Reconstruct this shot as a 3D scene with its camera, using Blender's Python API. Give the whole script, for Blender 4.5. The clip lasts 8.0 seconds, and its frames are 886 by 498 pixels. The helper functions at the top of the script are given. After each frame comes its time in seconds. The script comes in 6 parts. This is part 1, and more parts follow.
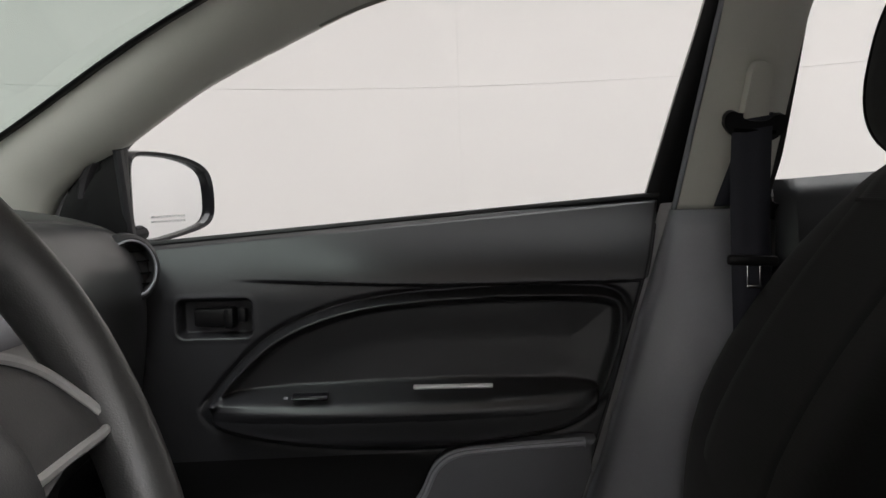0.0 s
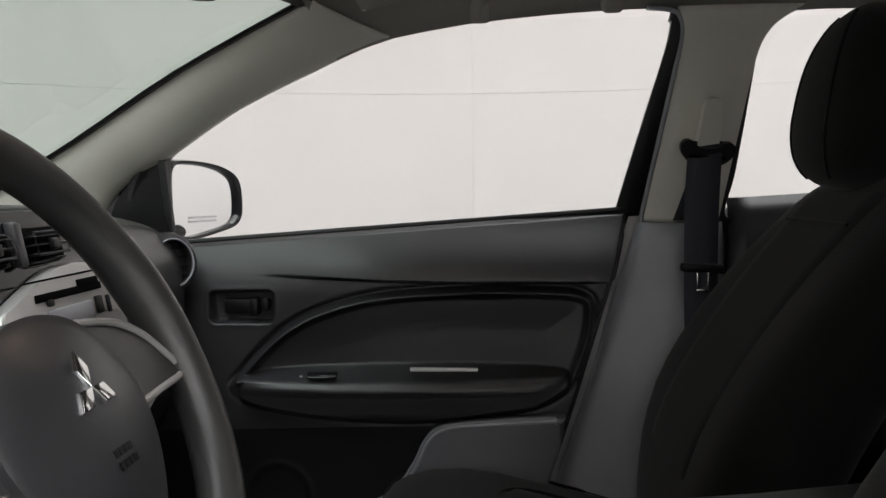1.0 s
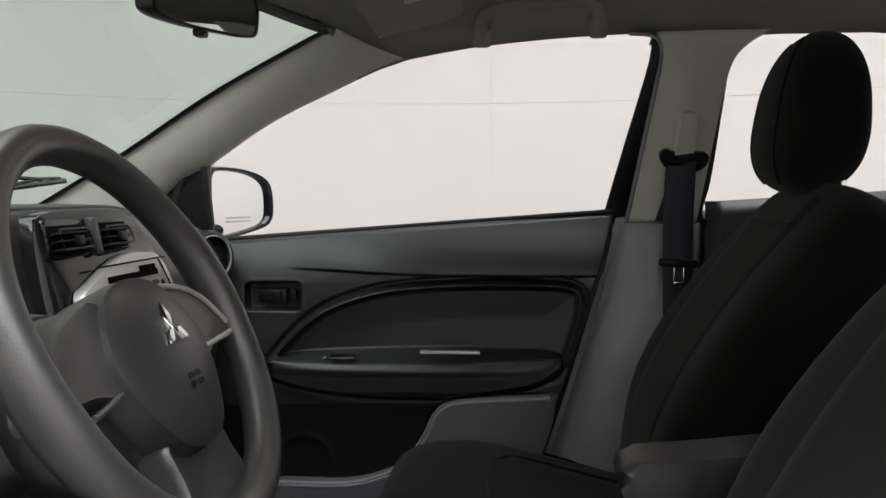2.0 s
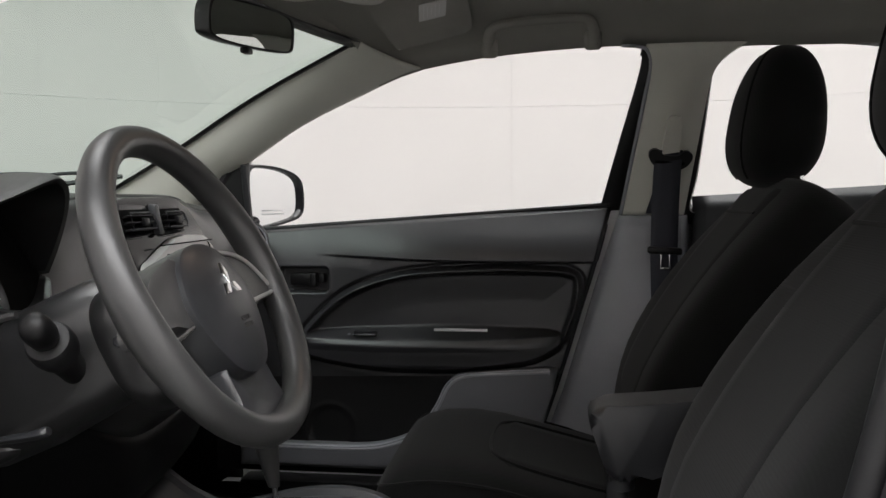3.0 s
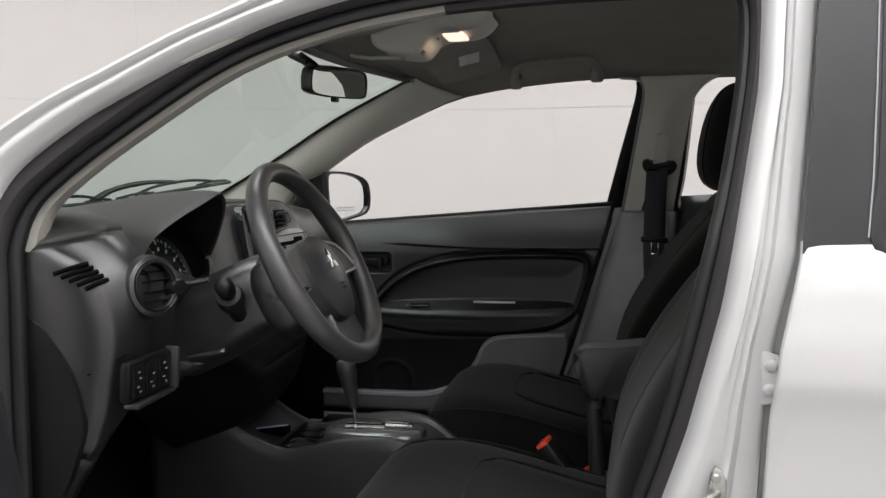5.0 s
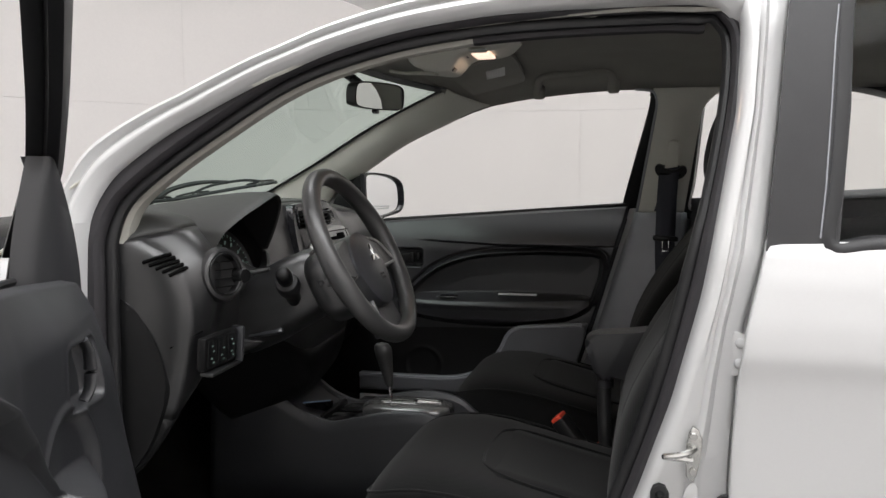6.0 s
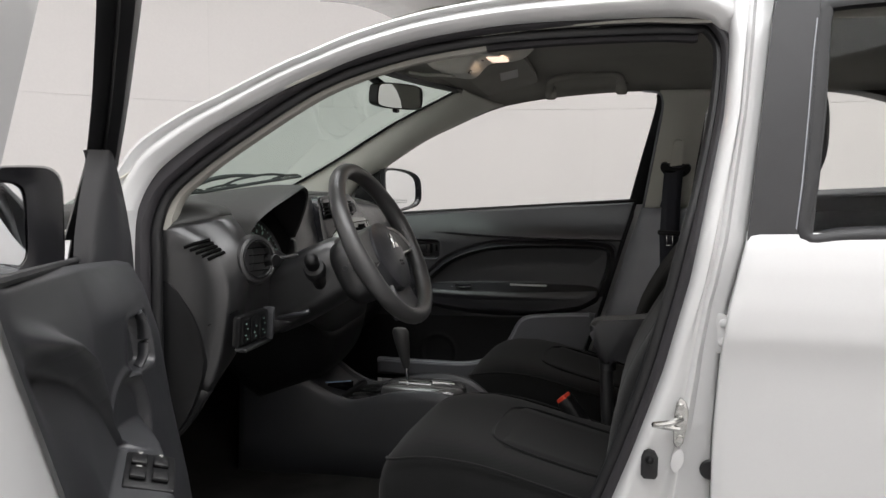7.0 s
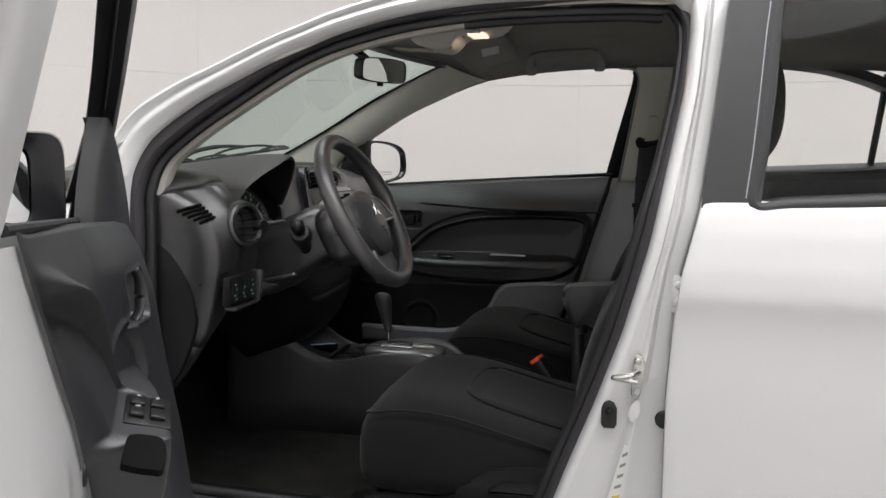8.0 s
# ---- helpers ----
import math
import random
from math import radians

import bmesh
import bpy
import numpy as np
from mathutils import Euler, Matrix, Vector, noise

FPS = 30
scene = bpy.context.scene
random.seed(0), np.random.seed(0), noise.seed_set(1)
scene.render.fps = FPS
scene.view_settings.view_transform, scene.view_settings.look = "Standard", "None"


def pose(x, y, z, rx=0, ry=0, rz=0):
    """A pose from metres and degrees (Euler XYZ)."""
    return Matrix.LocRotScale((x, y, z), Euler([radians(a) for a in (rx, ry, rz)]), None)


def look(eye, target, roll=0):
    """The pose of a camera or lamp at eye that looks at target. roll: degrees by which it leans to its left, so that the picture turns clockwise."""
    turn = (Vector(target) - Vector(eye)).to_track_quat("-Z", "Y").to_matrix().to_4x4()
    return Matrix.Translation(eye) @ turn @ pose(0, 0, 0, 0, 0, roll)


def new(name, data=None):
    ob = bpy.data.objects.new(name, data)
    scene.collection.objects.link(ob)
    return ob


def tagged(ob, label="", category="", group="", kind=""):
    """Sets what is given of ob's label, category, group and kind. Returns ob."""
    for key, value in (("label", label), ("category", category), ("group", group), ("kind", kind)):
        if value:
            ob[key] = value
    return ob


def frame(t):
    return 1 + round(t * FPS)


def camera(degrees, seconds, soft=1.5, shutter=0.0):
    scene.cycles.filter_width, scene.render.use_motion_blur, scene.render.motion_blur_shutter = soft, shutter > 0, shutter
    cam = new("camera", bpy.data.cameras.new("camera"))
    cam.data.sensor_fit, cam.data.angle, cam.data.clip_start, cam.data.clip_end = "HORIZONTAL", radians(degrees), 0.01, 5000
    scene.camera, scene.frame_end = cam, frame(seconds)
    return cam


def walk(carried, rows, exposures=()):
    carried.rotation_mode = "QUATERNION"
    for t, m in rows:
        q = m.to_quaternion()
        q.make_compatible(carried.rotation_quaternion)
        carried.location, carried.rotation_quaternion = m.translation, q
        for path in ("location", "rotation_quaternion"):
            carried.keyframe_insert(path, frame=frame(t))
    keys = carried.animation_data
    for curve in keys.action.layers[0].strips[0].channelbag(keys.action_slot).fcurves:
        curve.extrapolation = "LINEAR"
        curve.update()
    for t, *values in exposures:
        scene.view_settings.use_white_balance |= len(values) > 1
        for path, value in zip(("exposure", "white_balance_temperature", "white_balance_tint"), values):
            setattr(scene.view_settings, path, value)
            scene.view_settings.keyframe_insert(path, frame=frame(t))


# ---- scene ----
# x runs to the car's rear, y to its passenger side, z up; the car's middle line is y = 0.
cam = camera(55.5, 8.0)
PATH = [
    (0, (0.152, -0.676, 0.947), (0.06, 1.317, 0.805), -1.8),
    (0.5, (0.177, -0.773, 0.967), (0.063, 1.218, 0.813), -1.3),
    (1, (0.205, -0.888, 0.972), (0.068, 1.102, 0.824), -0.6),
    (1.5, (0.23, -0.988, 0.973), (0.064, 1.0, 0.834), -0.4),
    (3, (0.315, -1.288, 0.948), (0.05, 0.69, 0.823), -0.3),
    (3.5, (0.343, -1.397, 0.965), (0.044, 0.577, 0.838), 0.0),
    (4, (0.385, -1.525, 0.972), (0.053, 0.441, 0.824), -0.2),
    (5.5, (0.465, -1.917, 0.994), (0.031, 0.029, 0.84), -0.5),
    (6, (0.49, -2.014, 1.0), (0.024, -0.076, 0.84), -0.2),
    (6.5, (0.509, -2.094, 0.995), (0.022, -0.161, 0.831), 0.1),
    (7, (0.527, -2.151, 0.995), (0.024, -0.223, 0.828), 0.3),
    (7.5, (0.552, -2.201, 0.994), (0.085, -0.265, 0.806), 0.7),
    (8, (0.573, -2.245, 0.984), (0.098, -0.315, 0.761), 0.9),
]
EXPOSURES = [(0, 0.08), (1.5, 0.15), (3.5, 0.25), (4, 0.21), (5.5, 0.0), (8, -0.04)]
walk(cam, [(t, look(eye, target, roll)) for t, eye, target, roll in PATH], EXPOSURES)

# ---- light ----
GROUND = -0.08
world = bpy.data.worlds.new("world")
world.use_nodes = True
scene.world = world
world.node_tree.nodes["Background"].inputs[0].default_value = (0.9, 0.95, 1.0, 1)
world.node_tree.nodes["Background"].inputs[1].default_value = 0.02
lamp = bpy.data.lights.new("booth_lamp", "AREA")
lamp.shape, lamp.size, lamp.energy, lamp.color = "DISK", 4.8, 262, (0.985, 0.985, 1.0)
new("booth_lamp", lamp).matrix_world = pose(0.65, -0.85, 3.28)

# ---- materials ----


def material(name, color, rough=0.5, metal=0.0, var=0.12, scale=6.0, grain=300.0, bump=0.0, coat=0.0, spec=0.5):
    m = bpy.data.materials.new(name)
    m.use_nodes = True
    nt = m.node_tree
    b = nt.nodes["Principled BSDF"]
    b.inputs["Roughness"].default_value, b.inputs["Metallic"].default_value = rough, metal
    b.inputs["Coat Weight"].default_value, b.inputs["Specular IOR Level"].default_value = coat, spec
    b.inputs["Coat Roughness"].default_value = 0.04
    tc = nt.nodes.new("ShaderNodeTexCoord")
    big, fine = nt.nodes.new("ShaderNodeTexNoise"), nt.nodes.new("ShaderNodeTexNoise")
    big.inputs["Scale"].default_value, big.inputs["Detail"].default_value = scale, 5
    fine.inputs["Scale"].default_value, fine.inputs["Detail"].default_value = grain, 2
    add = nt.nodes.new("ShaderNodeMath")
    add.operation = "MULTIPLY_ADD"
    add.inputs[1].default_value = 0.6
    ramp = nt.nodes.new("ShaderNodeMapRange")
    ramp.inputs["From Min"].default_value, ramp.inputs["From Max"].default_value = 0.5, 1.1
    ramp.inputs["To Min"].default_value, ramp.inputs["To Max"].default_value = 1 - var, 1 + var
    mul = nt.nodes.new("ShaderNodeMix")
    mul.data_type, mul.blend_type = "RGBA", "MULTIPLY"
    mul.inputs["Factor"].default_value = 1
    mul.inputs["A"].default_value = (*color, 1)
    for n in (big, fine):
        nt.links.new(tc.outputs["Object"], n.inputs["Vector"])
    nt.links.new(fine.outputs["Fac"], add.inputs[0])
    nt.links.new(big.outputs["Fac"], add.inputs[2])
    nt.links.new(add.outputs[0], ramp.inputs["Value"])
    nt.links.new(ramp.outputs[0], mul.inputs["B"])
    nt.links.new(mul.outputs["Result"], b.inputs["Base Color"])
    rr = nt.nodes.new("ShaderNodeMapRange")
    rr.inputs["To Min"].default_value, rr.inputs["To Max"].default_value = rough * 0.85, min(1, rough * 1.15)
    nt.links.new(big.outputs["Fac"], rr.inputs["Value"])
    nt.links.new(rr.outputs[0], b.inputs["Roughness"])
    if bump:
        bp = nt.nodes.new("ShaderNodeBump")
        bp.inputs["Strength"].default_value, bp.inputs["Distance"].default_value = 1.0, bump
        nt.links.new(fine.outputs["Fac"], bp.inputs["Height"])
        nt.links.new(bp.outputs["Normal"], b.inputs["Normal"])
    return m


def weave(name, color, pitch=0.004):
    """Knitted seat cloth: fine ribs in two directions over a soft mottle."""
    m = material(name, color, 0.95, var=0.25, scale=9, grain=900, spec=0.15)
    nt = m.node_tree
    tc = nt.nodes["Texture Coordinate"]
    b = nt.nodes["Principled BSDF"]
    w1, w2 = nt.nodes.new("ShaderNodeTexWave"), nt.nodes.new("ShaderNodeTexWave")
    w2.bands_direction = "Z"
    for w in (w1, w2):
        w.inputs["Scale"].default_value = 0.314 / pitch
        w.inputs["Distortion"].default_value = 1.5
        nt.links.new(tc.outputs["Object"], w.inputs["Vector"])
    mx = nt.nodes.new("ShaderNodeMath")
    nt.links.new(w1.outputs["Fac"], mx.inputs[0])
    nt.links.new(w2.outputs["Fac"], mx.inputs[1])
    bp = nt.nodes.new("ShaderNodeBump")
    bp.inputs["Strength"].default_value, bp.inputs["Distance"].default_value = 0.22, 0.0004
    nt.links.new(mx.outputs[0], bp.inputs["Height"])
    nt.links.new(bp.outputs["Normal"], b.inputs["Normal"])
    b.inputs["Sheen Weight"].default_value = 0.10
    return m


def glass(name, tint, gloss=0.04):
    m = bpy.data.materials.new(name)
    m.use_nodes = True
    nt = m.node_tree
    nt.nodes.remove(nt.nodes["Principled BSDF"])
    tr, gl, mix, lw = (nt.nodes.new("ShaderNode" + k) for k in ("BsdfTransparent", "BsdfGlossy", "MixShader", "LayerWeight"))
    tr.inputs["Color"].default_value = (*tint, 1)
    gl.inputs["Roughness"].default_value = 0.01
    power, fac = nt.nodes.new("ShaderNodeMath"), nt.nodes.new("ShaderNodeMath")
    power.operation, fac.operation = "POWER", "MULTIPLY_ADD"
    power.inputs[1].default_value = 5
    fac.inputs[1].default_value, fac.inputs[2].default_value = 0.7, gloss
    lw.inputs["Blend"].default_value = 0.5
    nt.links.new(lw.outputs["Facing"], power.inputs[0])
    nt.links.new(power.outputs[0], fac.inputs[0])
    nt.links.new(fac.outputs[0], mix.inputs[0])
    nt.links.new(tr.outputs[0], mix.inputs[1])
    nt.links.new(gl.outputs[0], mix.inputs[2])
    nt.links.new(mix.outputs[0], nt.nodes["Material Output"].inputs["Surface"])
    return m


def glow(name, color, strength):
    m = bpy.data.materials.new(name)
    m.use_nodes = True
    b = m.node_tree.nodes["Principled BSDF"]
    b.inputs["Base Color"].default_value = (*color, 1)
    b.inputs["Emission Color"].default_value = (*color, 1)
    b.inputs["Emission Strength"].default_value = strength
    return m


M_WALL = material("booth_paint", (0.78, 0.752, 0.733), 0.6, var=0.025, scale=1.3, grain=60, bump=0.0004)
M_JOINT = material("joint_filler", (0.74, 0.715, 0.70), 0.8)
M_FLOOR = material("booth_floor", (0.24, 0.238, 0.233), 0.35, var=0.06, scale=2)
M_PAINT = material("white_paint", (0.59, 0.59, 0.588), 0.30, var=0.015, scale=3, coat=0.8)
M_BLACK = material("black_plastic", (0.006, 0.006, 0.0065), 0.40, var=0.2, grain=700, bump=0.0001, spec=0.35)
M_GLOSSBLACK = material("gloss_black", (0.010, 0.010, 0.012), 0.12, var=0.1)
M_RUBBER = material("rubber", (0.010, 0.010, 0.011), 0.50, var=0.2, grain=500, bump=0.0001)
M_SLOT = material("slot_black", (0.0025, 0.0025, 0.0025), 0.9, var=0.1, spec=0.1)
M_SEAL = material("seal_rubber", (0.034, 0.032, 0.035), 0.62, var=0.15, grain=500, bump=0.0001, spec=0.35)
M_FILM = material("pillar_film", (0.019, 0.019, 0.0205), 0.38, var=0.12, scale=25)
M_DOOR = material("door_plastic", (0.0200, 0.0206, 0.0232), 0.42, var=0.18, scale=7, grain=750, bump=0.0002, spec=0.8)
M_DASH = material("dash_plastic", (0.0175, 0.0176, 0.0184), 0.34, var=0.18, scale=7, grain=750, bump=0.0002, spec=1.0)
M_PAD = material("pad_plastic", (0.0205, 0.0210, 0.0190), 0.52, var=0.2, scale=7, grain=750, bump=0.0003, spec=0.55)
M_MID = material("mid_grey_plastic", (0.034, 0.035, 0.039), 0.36, var=0.15, scale=7, grain=750, bump=0.0002, spec=0.9)
M_CONSOLE = material("console_plastic", (0.031, 0.032, 0.036), 0.40, var=0.18, scale=7, grain=750, bump=0.0002, spec=0.8)
M_GREY = material("grey_plastic", (0.30, 0.308, 0.335), 0.42, var=0.12, scale=7, grain=750, bump=0.0002, spec=0.8)
# grey plastic darkened for the shade on the map pocket
M_POCKET = material("shaded_grey_plastic", (0.16, 0.164, 0.178), 0.5, var=0.12, scale=7, grain=750, bump=0.0002, spec=0.4)
# door and dash plastic darkened to stand in for shade low in the cabin
M_SHADED = material("shaded_plastic", (0.0075, 0.0076, 0.0080), 0.5, var=0.18, scale=7, grain=750, bump=0.0002, spec=0.3)
M_WHEEL = material("wheel_foam", (0.048, 0.048, 0.048), 0.36, var=0.15, scale=12, grain=900, bump=0.0002, spec=0.9)
M_TRIM = material("pillar_trim", (0.66, 0.65, 0.585), 0.62, var=0.05, scale=5, grain=600, bump=0.0002)
M_LINER = material("headliner_cloth", (0.36, 0.35, 0.315), 0.95, var=0.08, scale=8, grain=900, bump=0.0004, spec=0.1)
M_CLOTH = weave("seat_cloth", (0.0082, 0.0084, 0.0084))
M_INSERT = weave("seat_insert_cloth", (0.0082, 0.0084, 0.0084), 0.0024)
M_CARPET = material("carpet", (0.018, 0.0175, 0.0165), 1.0, var=0.45, scale=14, grain=420, bump=0.002, spec=0.1)
M_WEB = material("belt_webbing", (0.030, 0.032, 0.044), 0.7, var=0.15, grain=800, bump=0.0002)
M_CHROME = material("chrome", (0.80, 0.80, 0.80), 0.10, 1.0, var=0.03)
M_STEEL = material("zinc_steel", (0.62, 0.62, 0.60), 0.26, 1.0, var=0.10, scale=40)
M_SILVER = material("silver_paint", (0.62, 0.62, 0.61), 0.34, 0.35, var=0.05)
M_GUN = material("gunmetal_plastic", (0.20, 0.20, 0.20), 0.22, 0.6, var=0.06)
M_BRIGHT = material("bright_trim", (0.68, 0.68, 0.67), 0.32, 0.45, var=0.04)
M_MIRROR = material("mirror_glass", (0.86, 0.87, 0.88), 0.01, 1.0, var=0.0)
M_DIMMIRROR = material("dim_mirror_glass", (0.52, 0.55, 0.53), 0.01, 1.0, var=0.0)
M_WINDSCREEN = glass("windscreen_glass", (0.64, 0.74, 0.69))
M_GLASS = glass("window_glass", (0.965, 0.97, 0.96), 0.012)
M_RED = material("red_plastic", (0.78, 0.075, 0.035), 0.45, var=0.05)
M_LABEL = material("label_paper", (0.62, 0.62, 0.60), 0.6, var=0.06)
M_PRINT = material("print_grey", (0.22, 0.22, 0.21), 0.7)
M_DIALMARK = glow("dial_mark", (0.16, 0.24, 0.21), 0.12)
M_LAMP = glow("lamp_lens", (1.0, 0.72, 0.57), 1.25)
M_REDLAMP = glow("warning_lamp", (1.0, 0.08, 0.04), 0.4)
M_DIFFUSER = glow("diffuser", (1.0, 0.96, 0.93), 1.0)
M_TYRE = material("tyre", (0.022, 0.022, 0.022), 0.85, var=0.2)
M_BLUE = material("blue_film", (0.30, 0.42, 0.60), 0.3)
M_YELLOW = material("yellow_print", (0.55, 0.42, 0.10), 0.6)

# ---- shapes ----


def cat(pts, n=6, closed=False):
    """A smooth line through points, n steps between two."""
    p = [np.array(q, float) for q in pts]
    k = len(p)
    out = []
    for i in range(k if closed else k - 1):
        a, b, c, d = (p[(i + j) % k] if closed else p[min(max(i + j, 0), k - 1)] for j in (-1, 0, 1, 2))
        for s in range(n):
            t = s / n
            out.append(0.5 * (2 * b + (c - a) * t + (2 * a - 5 * b + 4 * c - d) * t * t + (3 * b - a - 3 * c + d) * t ** 3))
    if not closed:
        out.append(p[-1])
    return out


def grid(rows, cu=False, cv=False, cap=False):
    """A sheet over rows of points; cu closes each row, cv closes the rows; cap fills the first and last row."""
    nu, nv = len(rows[0]), len(rows)
    v = [tuple(float(c) for c in q) for r in rows for q in r]
    f = []
    for j in range(nv if cv else nv - 1):
        for i in range(nu if cu else nu - 1):
            a, b = j * nu + i, j * nu + (i + 1) % nu
            c, d = ((j + 1) % nv) * nu + (i + 1) % nu, ((j + 1) % nv) * nu + i
            f.append((a, b, c, d))
    if cap:
        f.append(tuple(range(nu))[::-1])
        f.append(tuple((nv - 1) * nu + i for i in range(nu)))
    return v, f


def merge(*gs):
    v, f = [], []
    for g in gs:
        k = len(v)
        v += g[0]
        f += [tuple(i + k for i in q) for q in g[1]]
    return v, f


def placed(g, m):
    return [tuple(m @ Vector(p)) for p in g[0]], g[1]


def flip(g):
    """The same on the other side of the car."""
    return [(x, -y, z) for x, y, z in g[0]], [tuple(reversed(q)) for q in g[1]]


def tube(pts, r, n=10, closed=False, flat=1.0, up=(0, 0, 1)):
    p = [Vector(q) for q in pts]
    k = len(p)
    rows = []
    for i, q in enumerate(p):
        t = (p[(i + 1) % k] - p[i - 1]) if closed else p[min(i + 1, k - 1)] - p[max(i - 1, 0)]
        t.normalize()
        a = t.cross(Vector(up))
        if a.length < 1e-4:
            a = t.cross(Vector((1, 0.1, 0)))
        a.normalize()
        b = a.cross(t)
        rr = r[i] if isinstance(r, (list, tuple)) else r
        rows.append([q + a * rr * math.cos(w) + b * rr * flat * math.sin(w) for w in (math.tau * j / n for j in range(n))])
    return grid(rows, cu=True, cv=closed, cap=not closed)


def finish(bm):
    bmesh.ops.recalc_face_normals(bm, faces=bm.faces)
    v = [tuple(q.co) for q in bm.verts]
    bm.verts.index_update()
    f = [tuple(q.index for q in p.verts) for p in bm.faces]
    bm.free()
    return v, f


def rbox(centre, size, r=0.004, rot=(0, 0, 0), seg=2):
    bm = bmesh.new()
    bmesh.ops.create_cube(bm, size=1)
    bmesh.ops.scale(bm, vec=size, verts=bm.verts)
    if r:
        bmesh.ops.bevel(bm, geom=bm.edges[:], offset=min(r, min(size) * 0.49), segments=seg, affect="EDGES", profile=0.5)
    return placed(finish(bm), pose(*centre, *rot))


def prism(poly, a, b, r=0.0, axis="y", seg=2):
    """A flat outline made solid between a and b along an axis. Points are (x, z) for y, (y, z) for x, (x, y) for z."""
    def at(p, q, h):
        return {"y": (p, h, q), "x": (h, p, q), "z": (p, q, h)}[axis]
    bm = bmesh.new()
    lo = [bm.verts.new(at(p[0], p[1], a)) for p in poly]
    hi = [bm.verts.new(at(p[0], p[1], b)) for p in poly]
    k = len(poly)
    bm.faces.new(lo)
    top = bm.faces.new(hi)
    for i in range(k):
        bm.faces.new((lo[i], lo[(i + 1) % k], hi[(i + 1) % k], hi[i]))
    if r:
        bmesh.ops.bevel(bm, geom=list(top.edges), offset=r, segments=seg, affect="EDGES", profile=0.5)
    return finish(bm)


def ring(centre, n, r, tube_r, seg=40, tn=12, up=(0, 0, 1)):
    n = Vector(n).normalized()
    a = n.cross(Vector(up)).normalized()
    b = a.cross(n)
    c = Vector(centre)
    rows = []
    for i in range(seg):
        w = math.tau * i / seg
        d = a * math.cos(w) + b * math.sin(w)
        rows.append([c + d * (r + tube_r * math.cos(q)) + n * tube_r * math.sin(q) for q in (math.tau * j / tn for j in range(tn))])
    return grid(rows, cu=True, cv=True)


def lathe(profile, centre, axis, seg=32):
    """Turns (radius, height) points round an axis through centre."""
    axis = Vector(axis).normalized()
    a = axis.orthogonal().normalized()
    b = axis.cross(a)
    c = Vector(centre)
    rows = [[c + axis * h + (a * math.cos(w) + b * math.sin(w)) * r for w in (math.tau * i / seg for i in range(seg))] for r, h in profile]
    return grid(rows, cu=True, cap=True)


# ---- things and parts ----


def thing(name, label, category, m=None, group="", kind=""):
    ob = new(name)
    ob.empty_display_size = 0.1
    if m is not None:
        ob.matrix_world = m
    return tagged(ob, label, category, group, kind)


def mesh_of(name, g, mat, sharp=40):
    me = bpy.data.meshes.new(name)
    me.from_pydata(g[0], [], g[1])
    me.update()
    bm = bmesh.new()
    bm.from_mesh(me)
    bmesh.ops.recalc_face_normals(bm, faces=bm.faces)
    bm.to_mesh(me)
    bm.free()
    me.materials.append(mat)
    me.polygons.foreach_set("use_smooth", [True] * len(me.polygons))
    me.set_sharp_from_angle(angle=radians(sharp))
    return me


def part(name, g, mat, parent=None, label="", local=False, solid=0.0, sharp=40, bevel=0.0):
    """One mesh under a thing or a part; local: its points are in the thing's own frame."""
    ob = new(name, mesh_of(name, g, mat, sharp))
    if parent is not None:
        ob.parent = parent
        if not local and parent.parent is None and parent.data is None:
            ob.matrix_parent_inverse = parent.matrix_basis.inverted()
    if label:
        ob["label"] = label
    if solid:
        md = ob.modifiers.new("thickness", "SOLIDIFY")
        md.thickness, md.offset = solid, 0
    if bevel:
        md = ob.modifiers.new("edge", "BEVEL")
        md.width, md.segments = bevel, 2
    return ob


def smooth(a, b, x):
    t = np.clip((x - a) / (b - a), 0, 1)
    return t * t * (3 - 2 * t)


def inside(px, pz, poly):
    """Signed distance to a closed outline, positive inside."""
    P = np.array(poly, float)
    d = np.full(px.shape, 1e9)
    inn = np.zeros(px.shape, bool)
    for a, b in zip(P, np.roll(P, -1, 0)):
        e = b - a
        t = np.clip(((px - a[0]) * e[0] + (pz - a[1]) * e[1]) / (e @ e), 0, 1)
        d = np.minimum(d, np.hypot(px - a[0] - t * e[0], pz - a[1] - t * e[1]))
        cross = ((a[1] > pz) != (b[1] > pz)) & (px < (b[0] - a[0]) * (pz - a[1]) / (b[1] - a[1] + 1e-12) + a[0])
        inn ^= cross
    return np.where(inn, d, -d)


# ---- the booth ----
BX, BR, BTOP = 0.25, 3.72, 3.4
floor = tagged(new("floor", mesh_of("floor", lathe([(0.01, GROUND - 0.02), (BR + 0.3, GROUND - 0.02), (BR + 0.3, GROUND), (0.01, GROUND)], (BX, 0, 0), (0, 0, 1), 72), M_FLOOR)), "smooth pale grey floor of a photo booth", "floor", kind="structure")
ceiling = tagged(new("ceiling", mesh_of("ceiling", lathe([(0.01, BTOP), (BR + 0.3, BTOP), (BR + 0.3, BTOP + 0.05), (0.01, BTOP + 0.05)], (BX, 0, 0), (0, 0, 1), 72), M_WALL)), "white ceiling over the photo booth", "ceiling", kind="structure")
wall = tagged(new("wall_round", mesh_of("wall_round", grid([[(BX + r * math.cos(w), r * math.sin(w), z) for w in (math.tau * i / 144 for i in range(144))] for r, z in ((BR + 0.003, GROUND), (BR + 0.003, BTOP), (BR + 0.1, BTOP), (BR + 0.1, GROUND))], cu=True, cv=True), M_JOINT)), "round white booth wall made of curved panels", "wall", kind="structure")


